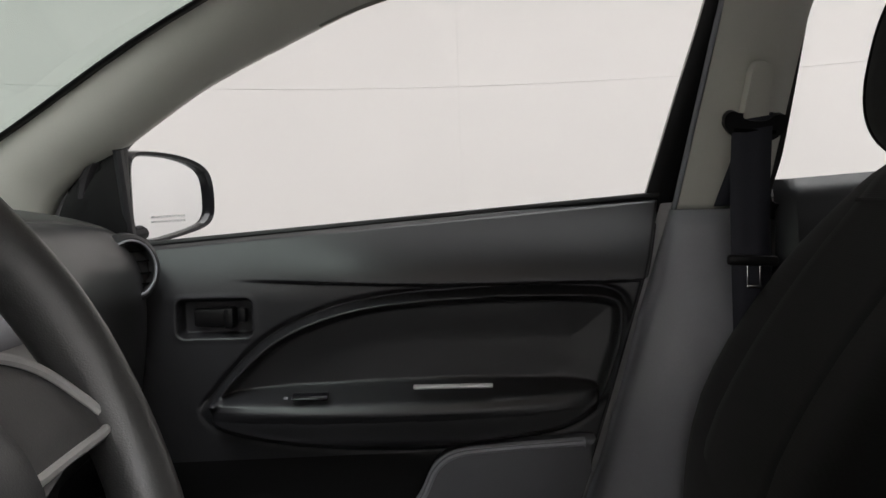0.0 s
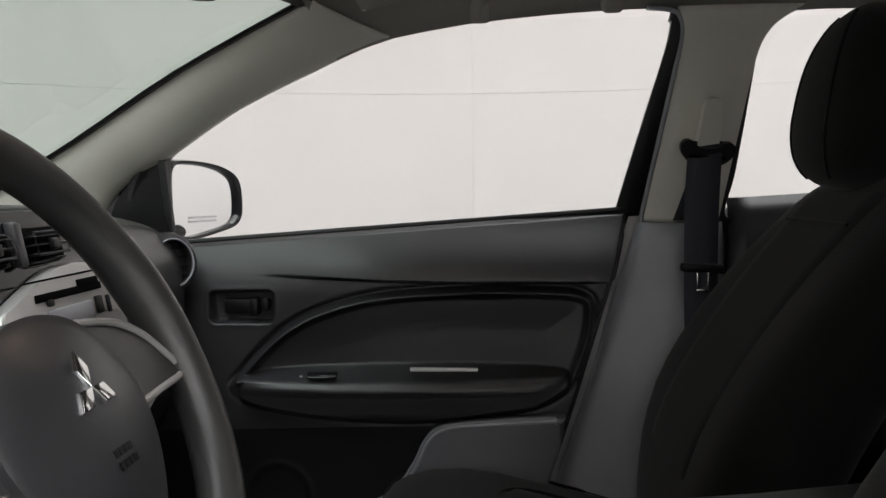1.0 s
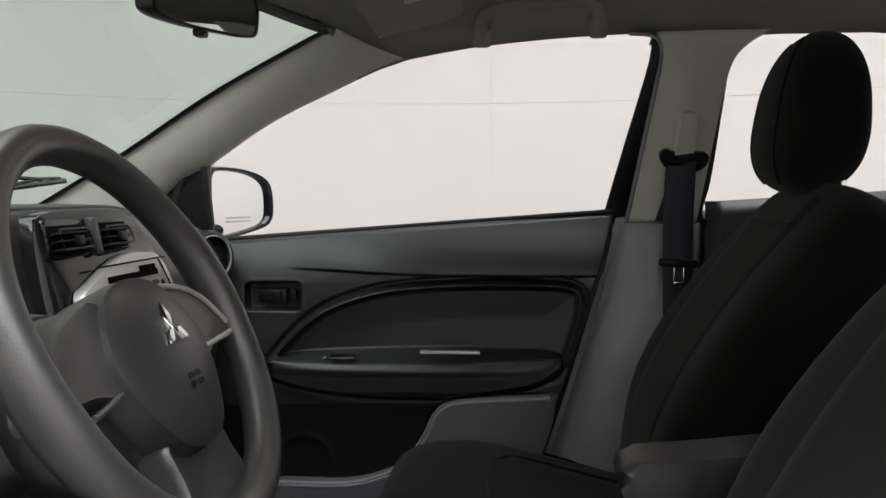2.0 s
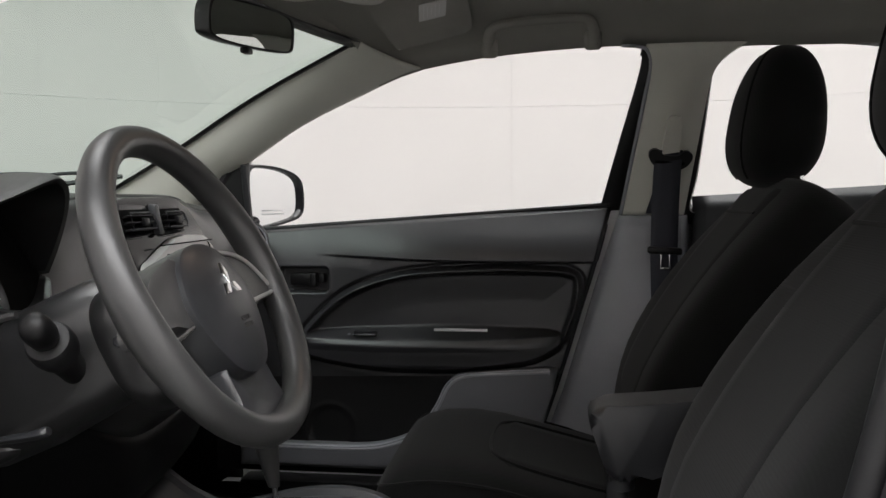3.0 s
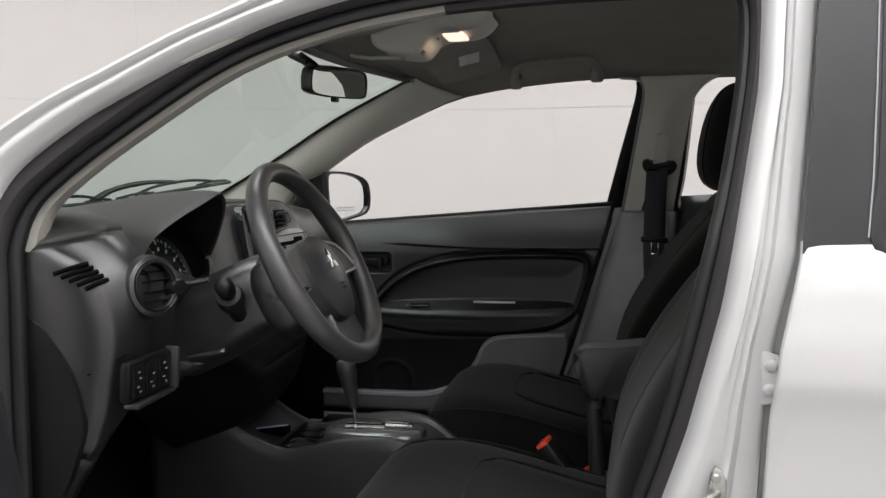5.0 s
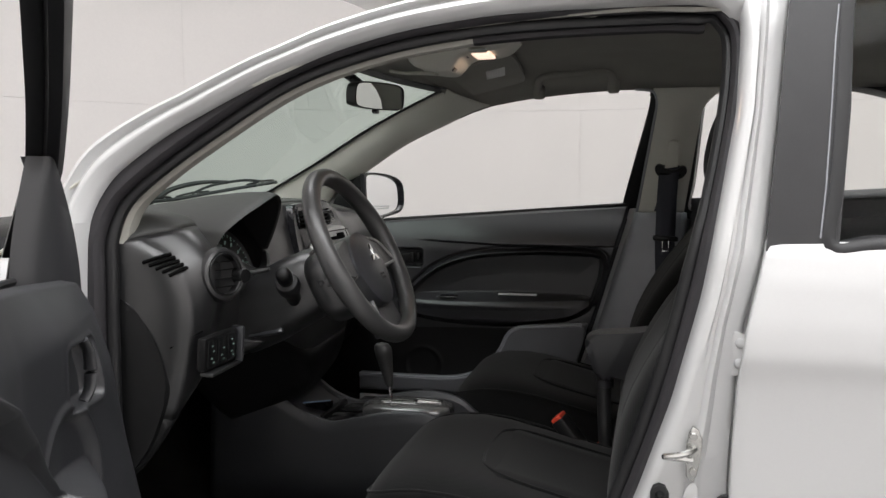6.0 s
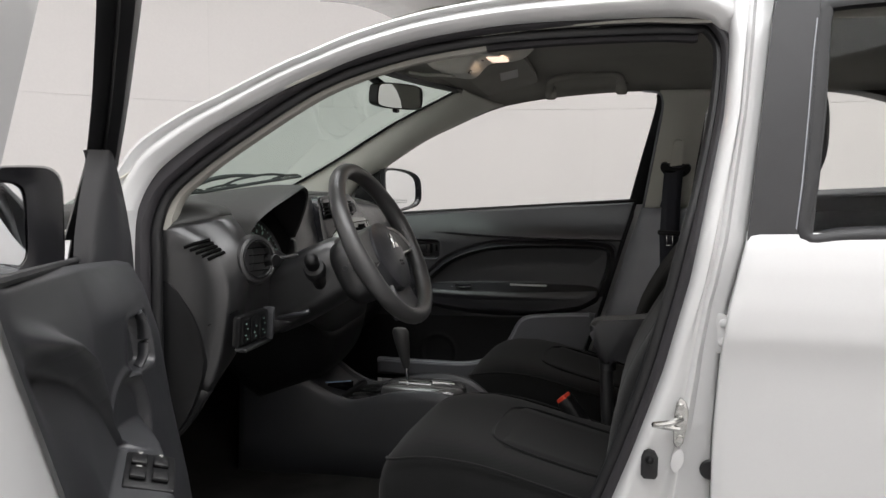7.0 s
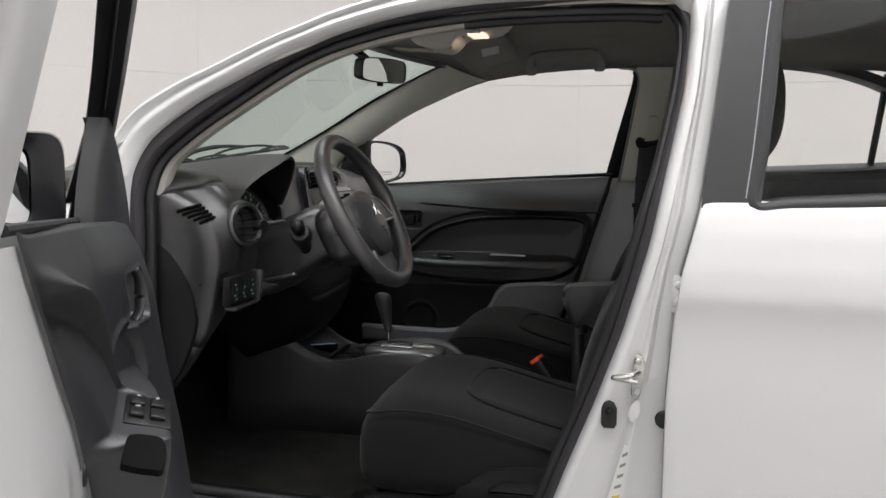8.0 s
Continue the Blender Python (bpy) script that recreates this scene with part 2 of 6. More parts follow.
def wall_panel(a0, a1, z0, z1):
    ws = [radians(a0 + (a1 - a0) * i / 12) for i in range(13)]
    g = grid([[(BX + r * math.cos(w), r * math.sin(w), z) for w in ws] for r, z in ((BR + 0.0025, z0), (BR, z0 + 0.0008), (BR, z1 - 0.0008), (BR + 0.0025, z1))])
    return part("panel", g, M_WALL, wall)


for i in range(9):
    a0 = 93 + 40 * i
    wall_panel(a0 + 0.02, a0 + 40 - 0.02, GROUND, 1.4694)
    wall_panel(a0 + 0.02, a0 + 40 - 0.02, 1.4706, BTOP)
light_panel = thing("ceiling_light", "round white diffuser of the booth's ceiling light", "ceiling light", pose(BX + 0.4, -0.85, 3.34))
part("frame", lathe([(2.46, 3.30), (2.52, 3.30), (2.52, BTOP - 0.001), (2.46, BTOP - 0.001)], (BX + 0.4, -0.85, 0), (0, 0, 1), 64), M_SILVER, light_panel)
part("diffuser", lathe([(0.01, 3.31), (2.455, 3.31), (2.455, 3.33), (0.01, 3.33)], (BX + 0.4, -0.85, 0), (0, 0, 1), 64), M_DIFFUSER, light_panel)

# ---- the car's body ----
OPEN = [(-0.43, 0.30), (-0.43, 0.60), (-0.43, 0.82), (-0.432, 0.90), (-0.415, 0.965), (-0.372, 1.015), (-0.272, 1.09), (-0.112, 1.189), (0.048, 1.242), (0.204, 1.267),
        (0.354, 1.277), (0.505, 1.280), (0.582, 1.274), (0.612, 1.252), (0.627, 1.21), (0.620, 1.104), (0.592, 0.946), (0.571, 0.83), (0.530, 0.67), (0.484, 0.534), (0.435, 0.404), (0.402, 0.31)]
SEAL = [(0.527 + (x - 0.527) * 1.026, 0.995 + (z - 0.995) * 1.026) for x, z in OPEN]
SILL = [(0.38, 0.265), (0.30, 0.25), (-0.30, 0.25), (-0.40, 0.265)]
TRIMC = [(-0.60, 0.89), (-0.545, 0.955), (-0.48, 1.003), (-0.42, 1.034), (-0.285, 1.114), (-0.15, 1.174), (-0.007, 1.23), (0.129, 1.253), (0.262, 1.265), (0.392, 1.272), (0.49, 1.273), (0.515, 1.268)]
SCREEN = [(-0.105, 0.50, 1.282), (-0.35, 0.57, 1.18), (-0.565, 0.62, 1.066), (-0.72, 0.655, 0.99), (-0.90, 0.68, 0.90)]


def outer_y(z):
    """Half the width over the side glass, outside."""
    return 0.765 - 0.29 * (z - 0.9) if z > 0.9 else 0.765 + 0.012 * (1 - math.exp((z - 0.9) / 0.1))


def glass_y(z):
    return 0.70 - 0.29 * (z - 0.92)


def along(curve, profile, side, n=6, closed=False, grow=0.0):
    """Sweeps (out, in) profile points along an opening's edge: out lies away from the opening, in towards the car's middle."""
    c = cat(curve, n, closed)
    k = len(c)
    rows = []
    for i, p in enumerate(c):
        t = (c[(i + 1) % k] - c[i - 1]) if closed else c[min(i + 1, k - 1)] - c[max(i - 1, 0)]
        t = t / np.linalg.norm(t)
        o = np.array((-t[1], t[0]))
        w = min(1.0, (gap_x(p[1]) + 0.004 - p[0]) / 0.080) if p[0] > 0.55 and p[1] > 0.8 else 1.0
        sink = float(smooth(1.29, 1.215, p[1])) if p[0] > 0.55 and profile is PAINT else 0.0
        wide = float(np.interp(p[0], [-0.45, -0.40, -0.28, -0.11, 0.05, 0.5], [1.0, 1.08, 0.80, 0.70, 0.72, 0.80])) if profile is PAINT and p[1] > 0.93 and p[0] < 0.56 else 1.0
        # the seal broadens towards the foot of the windscreen pillar
        shift = float(np.interp(p[0], [-0.40, -0.30, -0.20, -0.10], [0.030, 0.024, 0.011, 0.0])) if side < 0 and p[0] < 0.0 else 0.0
        slim = 1 - 0.26 * float(smooth(0.575, 0.60, p[0])) if side < 0 and profile is not PAINT else 1.0
        deep = 0.024 * float(smooth(0.2, 0.5, p[0])) if side < 0 and profile is not PAINT else 0.0
        rows.append([(p[0] + o[0] * (a * (w if a > 0 else 1) + grow), side * (outer_y(p[1]) - deep - (b + ((0.095 if side < 0 else 0.040) - b) * sink) - 0.29 * o[1] * a * (p[1] > 0.92)), p[1] + o[1] * (a * (w if a > 0 else 1) + grow)) for a, b in ((q[0] * wide * (slim if q[0] < 0 else 1) + (shift if q[0] > -0.005 or profile is PAINT else 0), q[1] if side < 0 or profile is not PAINT else min(q[1], 0.034)) for q in profile)])
    return rows


def gap_x(z):
    """The front edge of the rear door."""
    return float(np.interp(z, [0.2, 0.39, 0.575, 0.715, 0.794, 0.9, 1.1, 1.26, 1.31], [0.612, 0.610, 0.609, 0.617, 0.627, 0.652, 0.676, 0.692, 0.70]))


def far(g):
    """The far side's opening ends further forward."""
    return [(x - 0.10 * float(smooth(0.2, 0.5, x)), y, z) for x, y, z in g[0]], g[1]


car = thing("car", "white compact saloon car with its driver's door open", "car", pose(0.25, 0, GROUND))
PAINT = [(0.080, 0.085), (0.078, 0.062), (0.074, 0.034), (0.069, 0.021), (0.063, 0.020), (0.058, 0.034), (0.052, 0.037), (0.046, 0.026), (0.038, 0.014), (0.033, 0.009), (0.028, 0.006), (0.023, 0.008), (0.017, 0.014), (0.009, 0.022), (0.003, 0.030), (0.001, 0.052), (-0.002, 0.080)]
for side in (-1, 1):
    pick = far if side > 0 else (lambda g: g)
    part("side_frame", pick(grid(along(OPEN[:18], PAINT, side, grow=0.05 if side > 0 else 0.0))), M_PAINT, car, "white painted pillar and roof rail", sharp=60)
    ring1 = [(-0.004 + 0.0125 * math.cos(w), 0.056 + 0.018 * math.sin(w)) for w in (math.tau * i / 10 for i in range(10))]
    ring2 = [(-0.0215 + 0.0125 * math.cos(w), 0.072 + 0.012 * math.sin(w)) for w in (math.tau * i / 10 for i in range(10))]
    tubes = [grid(along(SEAL + SILL, r, side, closed=True, grow=0.06 if side > 0 else 0.0), cu=True, cv=True) for r in (ring1, ring2)[:1 if side > 0 else 2]]
    part("door_seal", pick(tubes[0]), M_SEAL, car, "dark grey rubber door seal")
    if side < 0:
        part("inner_seal", tubes[1], M_RUBBER, car, "black rubber inner seal")
EDGE = [(-0.030, 0.080), (-0.040, 0.086), (-0.043, 0.098), (-0.040, 0.112), (-0.010, 0.125)]
part("seal_trim", grid(along(SEAL[3:10], EDGE, -1)), M_LINER, car, "grey-beige edge of the pillar trim")
part("liner_edge", grid(along(SEAL[9:13], EDGE, -1)), M_SEAL, car, "dark lip of the door seal")


def seal_x(z):
    pts = sorted((q[1], q[0]) for q in OPEN[14:])
    return float(np.interp(z, [p[0] for p in pts], [p[1] for p in pts]))


for side in (-1, 1):
    rows = []
    for z in np.linspace(0.22, 1.30, 60):
        x0, x1, y = seal_x(min(z, 1.21)), gap_x(z), outer_y(z) - 0.020 * float(smooth(1.25, 1.30, z))
        w = x1 - x0
        s = 0.5 + 0.05 * math.sin((z - 0.2) * 5)
        rows.append([(x, side * (y - (d if side < 0 else min(d, 0.036))), z) for x, d in ((x0 + 0.001, 0.078), (x0 + 0.004, 0.045), (x0 + 0.009, 0.025), (x0 + 0.016, 0.018), (x0 + 0.024, 0.018), (x0 + w * (s - 0.10), 0.025), (x0 + w * (s - 0.02), 0.0245),
                                                         (x0 + w * (s + 0.04), 0.014), (x0 + w * (s + 0.08), 0.0115), (x0 + w * (s + 0.12), 0.015), (x0 + w * (s + 0.18), 0.024), (x0 + w * 0.95, 0.026), (x1 + 0.002, 0.029), (x1 + 0.006, 0.044), (x1 + 0.03, 0.05))])
    part("pillar_jamb", far(grid(rows)) if side > 0 else grid(rows), M_PAINT, car, "white painted door jamb", sharp=50)
    # roof rail over the rear door and the rear quarter
    part("roof_rail", grid([[(x, side * y, z + 0.0 - max(0, x - 1.0) ** 2 * 0.25) for y, z in ((0.59, 1.358), (0.62, 1.345), (0.64, 1.322), (0.65, 1.30), (0.64, 1.285))] for x in np.linspace(0.70, 1.75, 14)]), M_PAINT, car)
    rows = []
    for x in np.linspace(1.48, 2.6, 20):
        zt = float(np.interp(x, [1.48, 1.72, 1.90, 2.08, 2.2, 2.6], [1.262, 1.245, 1.12, 0.985, 0.965, 0.945]))
        yt = float(np.interp(x, [1.48, 1.72, 1.90, 2.08, 2.2, 2.6], [0.648, 0.53, 0.585, 0.64, 0.70, 0.715]))
        rows.append([(x, side * y, z) for y, z in ((yt, zt), (yt * 0.55 + 0.785 * 0.45, zt * 0.5 + 0.91 * 0.5), (0.785, min(0.90, zt - 0.03)), (0.80, 0.75), (0.79, 0.5), (0.79, 0.2))])
    part("rear_quarter", grid(rows), M_PAINT, car, solid=0.01)
    part("front_wing", grid([[(x, side * (y - 0.05 * max(0, -0.9 - x)), z + dz * (x + 0.45)) for y, z, dz in ((0.68, 0.885, 0.10), (0.735, 0.882, 0.10), (0.765, 0.868, 0.10), (0.785, 0.83, 0.09), (0.80, 0.75, 0.05), (0.80, 0.60, 0.02), (0.795, 0.2, 0))] for x in np.linspace(-1.75, -0.475, 14)]), M_PAINT, car, solid=0.006)
    part("sill_panel", grid([[(x, side * y, z) for y, z in ((0.66, 0.25), (0.70, 0.247), (0.735, 0.24), (0.765, 0.21), (0.77, 0.12), (0.74, 0.08))] for x in (-0.5, 0.0, 0.62)]), M_PAINT, car)
    # front pillar foot behind the door hinge
    part("hinge_pillar", grid([[(x, side * y, z) for x, y in ((-0.460, 0.70), (-0.460, 0.738), (-0.466, 0.752), (-0.485, 0.757), (-0.505, 0.755))] for z in (0.24, 0.5, 0.8, 0.9, 0.93)]), M_PAINT, car)

part("roof", grid([[(x, y, 1.41 - 0.052 * (abs(y) / 0.59) ** 2.4 - 0.13 * max(0, 0.15 - x) ** 1.5 - 0.25 * max(0, x - 1.0) ** 2) for y in np.linspace(-0.59, 0.59, 21)] for x in np.linspace(-0.13, 1.75, 24)]), M_PAINT, car, solid=0.004)
part("bonnet", grid([[(x, y, 0.885 - 0.03 * (abs(y) / 0.68) ** 3 + 0.14 * (x + 0.95) - 0.12 * max(0, -1.2 - x) ** 2) for y in np.linspace(-0.68, 0.68, 15)] for x in np.linspace(-1.8, -0.99, 10)]), M_PAINT, car, solid=0.006)
part("boot_lid", grid([[(x, y, 0.98 - 0.02 * (abs(y) / 0.7) ** 2 - 0.05 * (x - 2.1)) for y in np.linspace(-0.72, 0.72, 9)] for x in np.linspace(2.05, 2.62, 5)]), M_PAINT, car, solid=0.006)
part("rear_panel", grid([[(2.6 + 0.06 * math.sin(z * 3), y, z) for y in np.linspace(-0.78, 0.78, 5)] for z in np.linspace(0.15, 0.96, 5)]), M_PAINT, car, solid=0.006)
part("front_panel", grid([[(-1.76 - 0.05 * math.sin(z * 3), y, z) for y in np.linspace(-0.74, 0.74, 5)] for z in np.linspace(0.1, 0.73, 5)]), M_PAINT, car, solid=0.006)


def screen_point(s, w):
    """The windscreen: s runs from the header to the cowl, w across from -1 to 1."""
    e = cat(SCREEN, 8)
    q = e[int(round(s * (len(e) - 1)))]
    w = w if w > 0 else w * 0.45
    bow = 1 - w * w
    return (q[0] - 0.11 * bow, q[1] * w, q[2] + 0.012 * bow)


screen = part("windscreen", grid([[screen_point(s, w) for w in np.linspace(-1, 1, 25)] for s in np.linspace(0, 1, 17)]), M_WINDSCREEN, car, "green-tinted windscreen glass")
screen.visible_shadow = False
frit = []
for side in (1,):
    e = [screen_point(s, side) for s in np.linspace(0, 1, 17)]
    frit.append(grid([[(p[0] + 0.003, p[1] - side * 0.0, p[2] - 0.002), (p[0] - 0.006, p[1] - side * 0.018, p[2] - 0.004)] for p in e]))
frit.append(grid([[(q[0] + 0.004, q[1], q[2] - 0.003), (q[0] - 0.016, q[1], q[2] - 0.014)] for q in (screen_point(0, w) for w in np.linspace(-1, 1, 25))]))
part("windscreen_border", merge(*frit), M_BLACK, car, "black edge band of the windscreen", solid=0.003)
part("cowl", grid([[(x - 0.10 * (1 - (y / 0.7) ** 2), y, z) for y in np.linspace(-0.70, 0.70, 15)] for x, z in ((-0.84, 0.895), (-0.90, 0.893), (-1.0, 0.875))]), M_BLACK, car, solid=0.004)
# painted skin between the door frames and the windscreen
for side in (-1, 1):
    edge = cat([(-0.14, 0.62, 1.285), (-0.29, 0.655, 1.175), (-0.42, 0.685, 1.07), (-0.48, 0.715, 0.98), (-0.50, 0.735, 0.90)], 4)
    glassy = [screen_point(s, side) for s in np.linspace(0, 1, len(edge))] if side > 0 else [(p[0] + 0.012, 0.12 - p[1], p[2] - 0.03) for p in edge]
    edge = edge if side > 0 else [(p[0] + 0.01, p[1] - 0.012, p[2] - 0.022) for p in edge]
    if side < 0:
        edge, glassy = edge[6:], glassy[6:]
    rows = [[(p[0] + (q[0] - p[0]) * t, side * (p[1] + (abs(q[1]) - p[1]) * t), p[2] + (q[2] - p[2]) * t + 0.008 * math.sin(math.pi * t)) for t in np.linspace(0, 1, 7)] for p, q in zip(edge, glassy)]
    part("pillar_skin", grid(rows), M_PAINT, car, "white painted windscreen pillar")
# rear window and its shelf
part("rear_window", grid([[(x, y * k, z) for y in np.linspace(-1, 1, 9)] for x, z, k in ((1.72, 1.245, 0.52), (1.9, 1.12, 0.57), (2.08, 0.985, 0.62))]), M_GLASS, car)
part("rear_shelf", grid([[(x, y, 0.95) for y in (-0.7, 0, 0.7)] for x in (1.5, 1.8, 2.1)]), M_CARPET, car, solid=0.02)

# inner trim
liner_rows = [[(q[0] + 0.004, q[1], q[2] - 0.002) for q in (screen_point(0, w) for w in np.linspace(-1, 1, 33))]]
for x in [-0.085, -0.04] + list(np.linspace(0.02, 1.7, 26)):
    edge = float(np.interp(x, [p[0] for p in TRIMC] + [1.2, 1.7], [p[1] for p in TRIMC] + [1.262, 1.20])) if x < 1.7 else 1.20
    ye = glass_y(edge)
    top = 1.345 - 0.30 * max(0.0, 0.10 - x) ** 1.2 - 0.2 * max(0, x - 1.1) ** 2
    xs = float(np.interp(x, [-0.085, 0.09], [-0.09, 0.0]))
    row = []
    for w in np.linspace(-1, 1, 33):
        row.append((x + xs * (1 - w * w), ye * w, edge + (top - edge) * (1 - abs(w) ** 6.5)))
    liner_rows.append(row)
part("headliner", grid(liner_rows), M_LINER, car, "grey-beige cloth headliner", solid=0.004)

for side in (-1, 1):
    c = cat([(-0.84, 0.79), (-0.72, 0.84)] + TRIMC, 6)
    e = [np.array((q[0], abs(q[1]), q[2])) for q in (screen_point(s, side) for s in np.linspace(1, 0, 33))]
    rows = []
    for p in c:
        if p[0] > 0.03:
            break
        y = glass_y(p[1])
        # nearest place on the windscreen's edge, a little further back
        q = min(e, key=lambda r: abs((r[0] - p[0] + 0.10) + 0.45 * (r[2] - p[1] - 0.06)))
        row = []
        for s in np.linspace(0, 1 if side > 0 else 0.30, 9):
            b = math.sin(math.pi * s) ** 0.7
            row.append((p[0] + (q[0] - p[0]) * s, side * (y + (q[1] - y) * s - 0.018 * b), p[1] + (q[2] - p[1]) * s - 0.006 * b))
        rows.append([(p[0], side * (y + 0.03), p[1] + 0.004)] + row)
    part("pillar_trim", grid(rows), M_TRIM, car, "grey-beige windscreen pillar trim", solid=0.003, sharp=60)


def bpillar(side):
    rows, low = [], []
    near = side < 0
    for z in np.linspace(0.903, 1.273, 38):
        t = (z - 0.905) / 0.365
        xa, xb = 0.470 + 0.063 * t, 0.605 + 0.05 * t
        k = min(1.10, max(0.0, (z - 1.15) / 0.135))
        xa, xb = xa - 0.036 * k ** 4, xb + 0.090 * k ** 4
        if near:
            xa, xb = seal_x(min(z, 1.21)) + 0.030, seal_x(min(z, 1.21)) + 0.11
        y = glass_y(z) - 0.010 * k ** 3
        w = xb - xa
        f = 1 - 0.85 * float(smooth(1.19, 1.274, z))
        rows.append([(xa - 0.004, side * (y + 0.02), z)] + [(xa + w * u, side * (y - 0.027 * f * math.sin(math.pi * (0.04 + 0.92 * u)) ** 0.7), z) for u in np.linspace(0, 1, 15)] + [(xb + 0.003, side * (y + 0.03), z)])
    part("pillar_trim", grid(rows), M_TRIM, car, "light grey-beige centre pillar trim", solid=0.003)
    if not near:
        line = [(0.464 + 0.063 * (z - 0.905) / 0.365, glass_y(z) - 0.004, z) for z in np.linspace(0.90, 1.22, 9)]
        part("edge_strip", tube(cat(line + [(0.516, glass_y(1.25) - 0.004, 1.25), (0.500, glass_y(1.267) - 0.004, 1.267), (0.455, glass_y(1.272) - 0.004, 1.272)], 3), 0.0042, 8), M_GREY, car, "grey rubber edge strip")
    for z in np.linspace(0.24, 0.902, 24):
        xa = 0.458 - 0.30 * (0.905 - z) - 0.06 * max(0, 0.5 - z)
        xb = 0.625 + 0.1 * max(0, 0.6 - z)
        if near:
            xa, xb = seal_x(z) + 0.022, seal_x(z) + 0.13
        y = 0.698 - 0.045 * smooth(0.905, 0.6, z)
        low.append([(xa, side * (y + 0.03), z), (xa + 0.003, side * (y - 0.004), z), (xa + 0.018, side * (y - 0.020), z), (xa + 0.05, side * (y - 0.030), z), ((xa + xb) / 2, side * (y - 0.034), z), (xb - 0.03, side * (y - 0.028), z), (xb, side * (y + 0.03), z)])
    part("pillar_trim", grid(low), M_GREY, car, "dark grey lower centre pillar trim", solid=0.003)


for side in (-1, 1):
    bpillar(side)
    part("rear_pillar_trim", grid([[(x, side * (glass_y(z) - 0.02), z) for z in (0.90, 1.0, 1.12, 1.26)] for x in (1.36, 1.5, 1.75)]), M_TRIM, car, solid=0.004)
    part("footwell_trim", grid([[(x, side * 0.70, z) for z in (0.2, 0.5, 0.9)] for x in (-0.95, -0.7, -0.46)]), M_BLACK, car, solid=0.004)
    part("sill_trim", rbox((0.0, side * 0.675, 0.245), (0.9, 0.07, 0.04), 0.012), M_BLACK, car)
part("carpet", grid([[(x, y, 0.20 + 0.035 * math.exp(-(y / 0.13) ** 2) + 0.25 * smooth(-0.62, -0.95, x) + 0.06 * smooth(0.5, 0.8, x)) for y in np.linspace(-0.70, 0.70, 29)] for x in np.linspace(-0.98, 1.5, 40)]), M_CARPET, car, "dark worn floor carpet", solid=0.01)
part("bulkhead", grid([[(-0.97, y, z) for y in np.linspace(-0.75, 0.75, 5)] for z in (0.2, 0.5, 0.88)]), M_BLACK, car, solid=0.01)
part("underbody", rbox((0.4, 0, 0.14), (4.1, 1.45, 0.06), 0.02), M_BLACK, car)
part("boot_wall", grid([[(1.5, y, z) for y in np.linspace(-0.75, 0.75, 5)] for z in (0.2, 0.5, 0.94)]), M_CARPET, car, solid=0.02)


def wheel(x, y):
    w = part("wheel", lathe([(0.19, -0.085), (0.27, -0.09), (0.285, -0.07), (0.285, 0.07), (0.27, 0.09), (0.19, 0.085)], (x, y, GROUND + 0.285), (0, 1, 0), 36), M_TYRE, car, "black tyre on a silver rim")
    part("rim", lathe([(0.03, -0.07), (0.10, -0.075), (0.19, -0.08), (0.19, 0.08), (0.10, 0.075), (0.03, 0.07)], (x, y, GROUND + 0.285), (0, 1, 0), 24), M_SILVER, w)


for x in (-1.1, 1.45):
    for y in (-0.70, 0.70):
        wheel(x, y)


def wiper(a, b, c):
    """Arm from the pivot a, a bridge over the blade b-c, and the blade itself."""
    a, b, c = Vector(a), Vector(b), Vector(c)
    m, up = b * 0.45 + c * 0.55, Vector((-0.012, 0, 0.020))
    w = part("wiper", tube(cat([a, a * 0.66 + m * 0.34 + up * 1.5, a * 0.3 + m * 0.7 + up * 1.7, m + up], 6), [0.009] * 6 + [0.0075] * 6 + [0.006] * 7, 8), M_BLACK, car, "black wiper arm")
    at = lambda t, h: b + (c - b) * t + up * h
    part("bridge", merge(tube(cat([at(0.18, 0.2), at(0.36, 0.85), at(0.55, 1.0), at(0.72, 0.85), at(0.88, 0.2)], 5), 0.0042, 8),
                         tube(cat([at(0.03, 0.12), at(0.18, 0.32), at(0.33, 0.10)], 4), 0.0035, 8), tube(cat([at(0.70, 0.10), at(0.86, 0.32), at(0.98, 0.12)], 4), 0.0035, 8)), M_BLACK, w, "black blade bridge")
    part("blade", tube(cat([at(0, -0.2), at(0.5, -0.15), at(1, -0.2)], 6), 0.0055, 8), M_RUBBER, w, "black rubber blade")


def on_glass(s, w):
    q = screen_point(s, w)
    return (q[0] - 0.010, q[1], q[2] + 0.014)


wiper(on_glass(0.955, 0.40), on_glass(0.915, 0.50), on_glass(0.735, 0.985))
wiper(on_glass(0.985, -0.16), on_glass(0.965, 0.02), on_glass(0.905, 0.50))

# striker, switch, plug and stickers on the driver's jamb
JY = -(outer_y(0.6) - 0.013)
striker = part("striker", merge(prism([(0.553, 0.57), (0.56, 0.562), (0.568, 0.57), (0.574, 0.60), (0.576, 0.625), (0.57, 0.64), (0.562, 0.645), (0.556, 0.635), (0.552, 0.605)], JY + 0.002, JY - 0.005, 0.002),
                                tube(cat([(0.565, JY - 0.004, 0.612), (0.55, JY - 0.026, 0.610), (0.528, JY - 0.030, 0.606), (0.523, JY - 0.022, 0.603), (0.535, JY - 0.010, 0.598), (0.562, JY - 0.004, 0.594)], 5), 0.005, 8)), M_STEEL, car, "bright steel door striker")
for z in (0.578, 0.630):
    part("bolt", lathe([(0.001, 0.004), (0.005, 0.004), (0.006, 0)], (0.563, JY - 0.005, z), (0, -1, 0), 12), M_STEEL, striker)
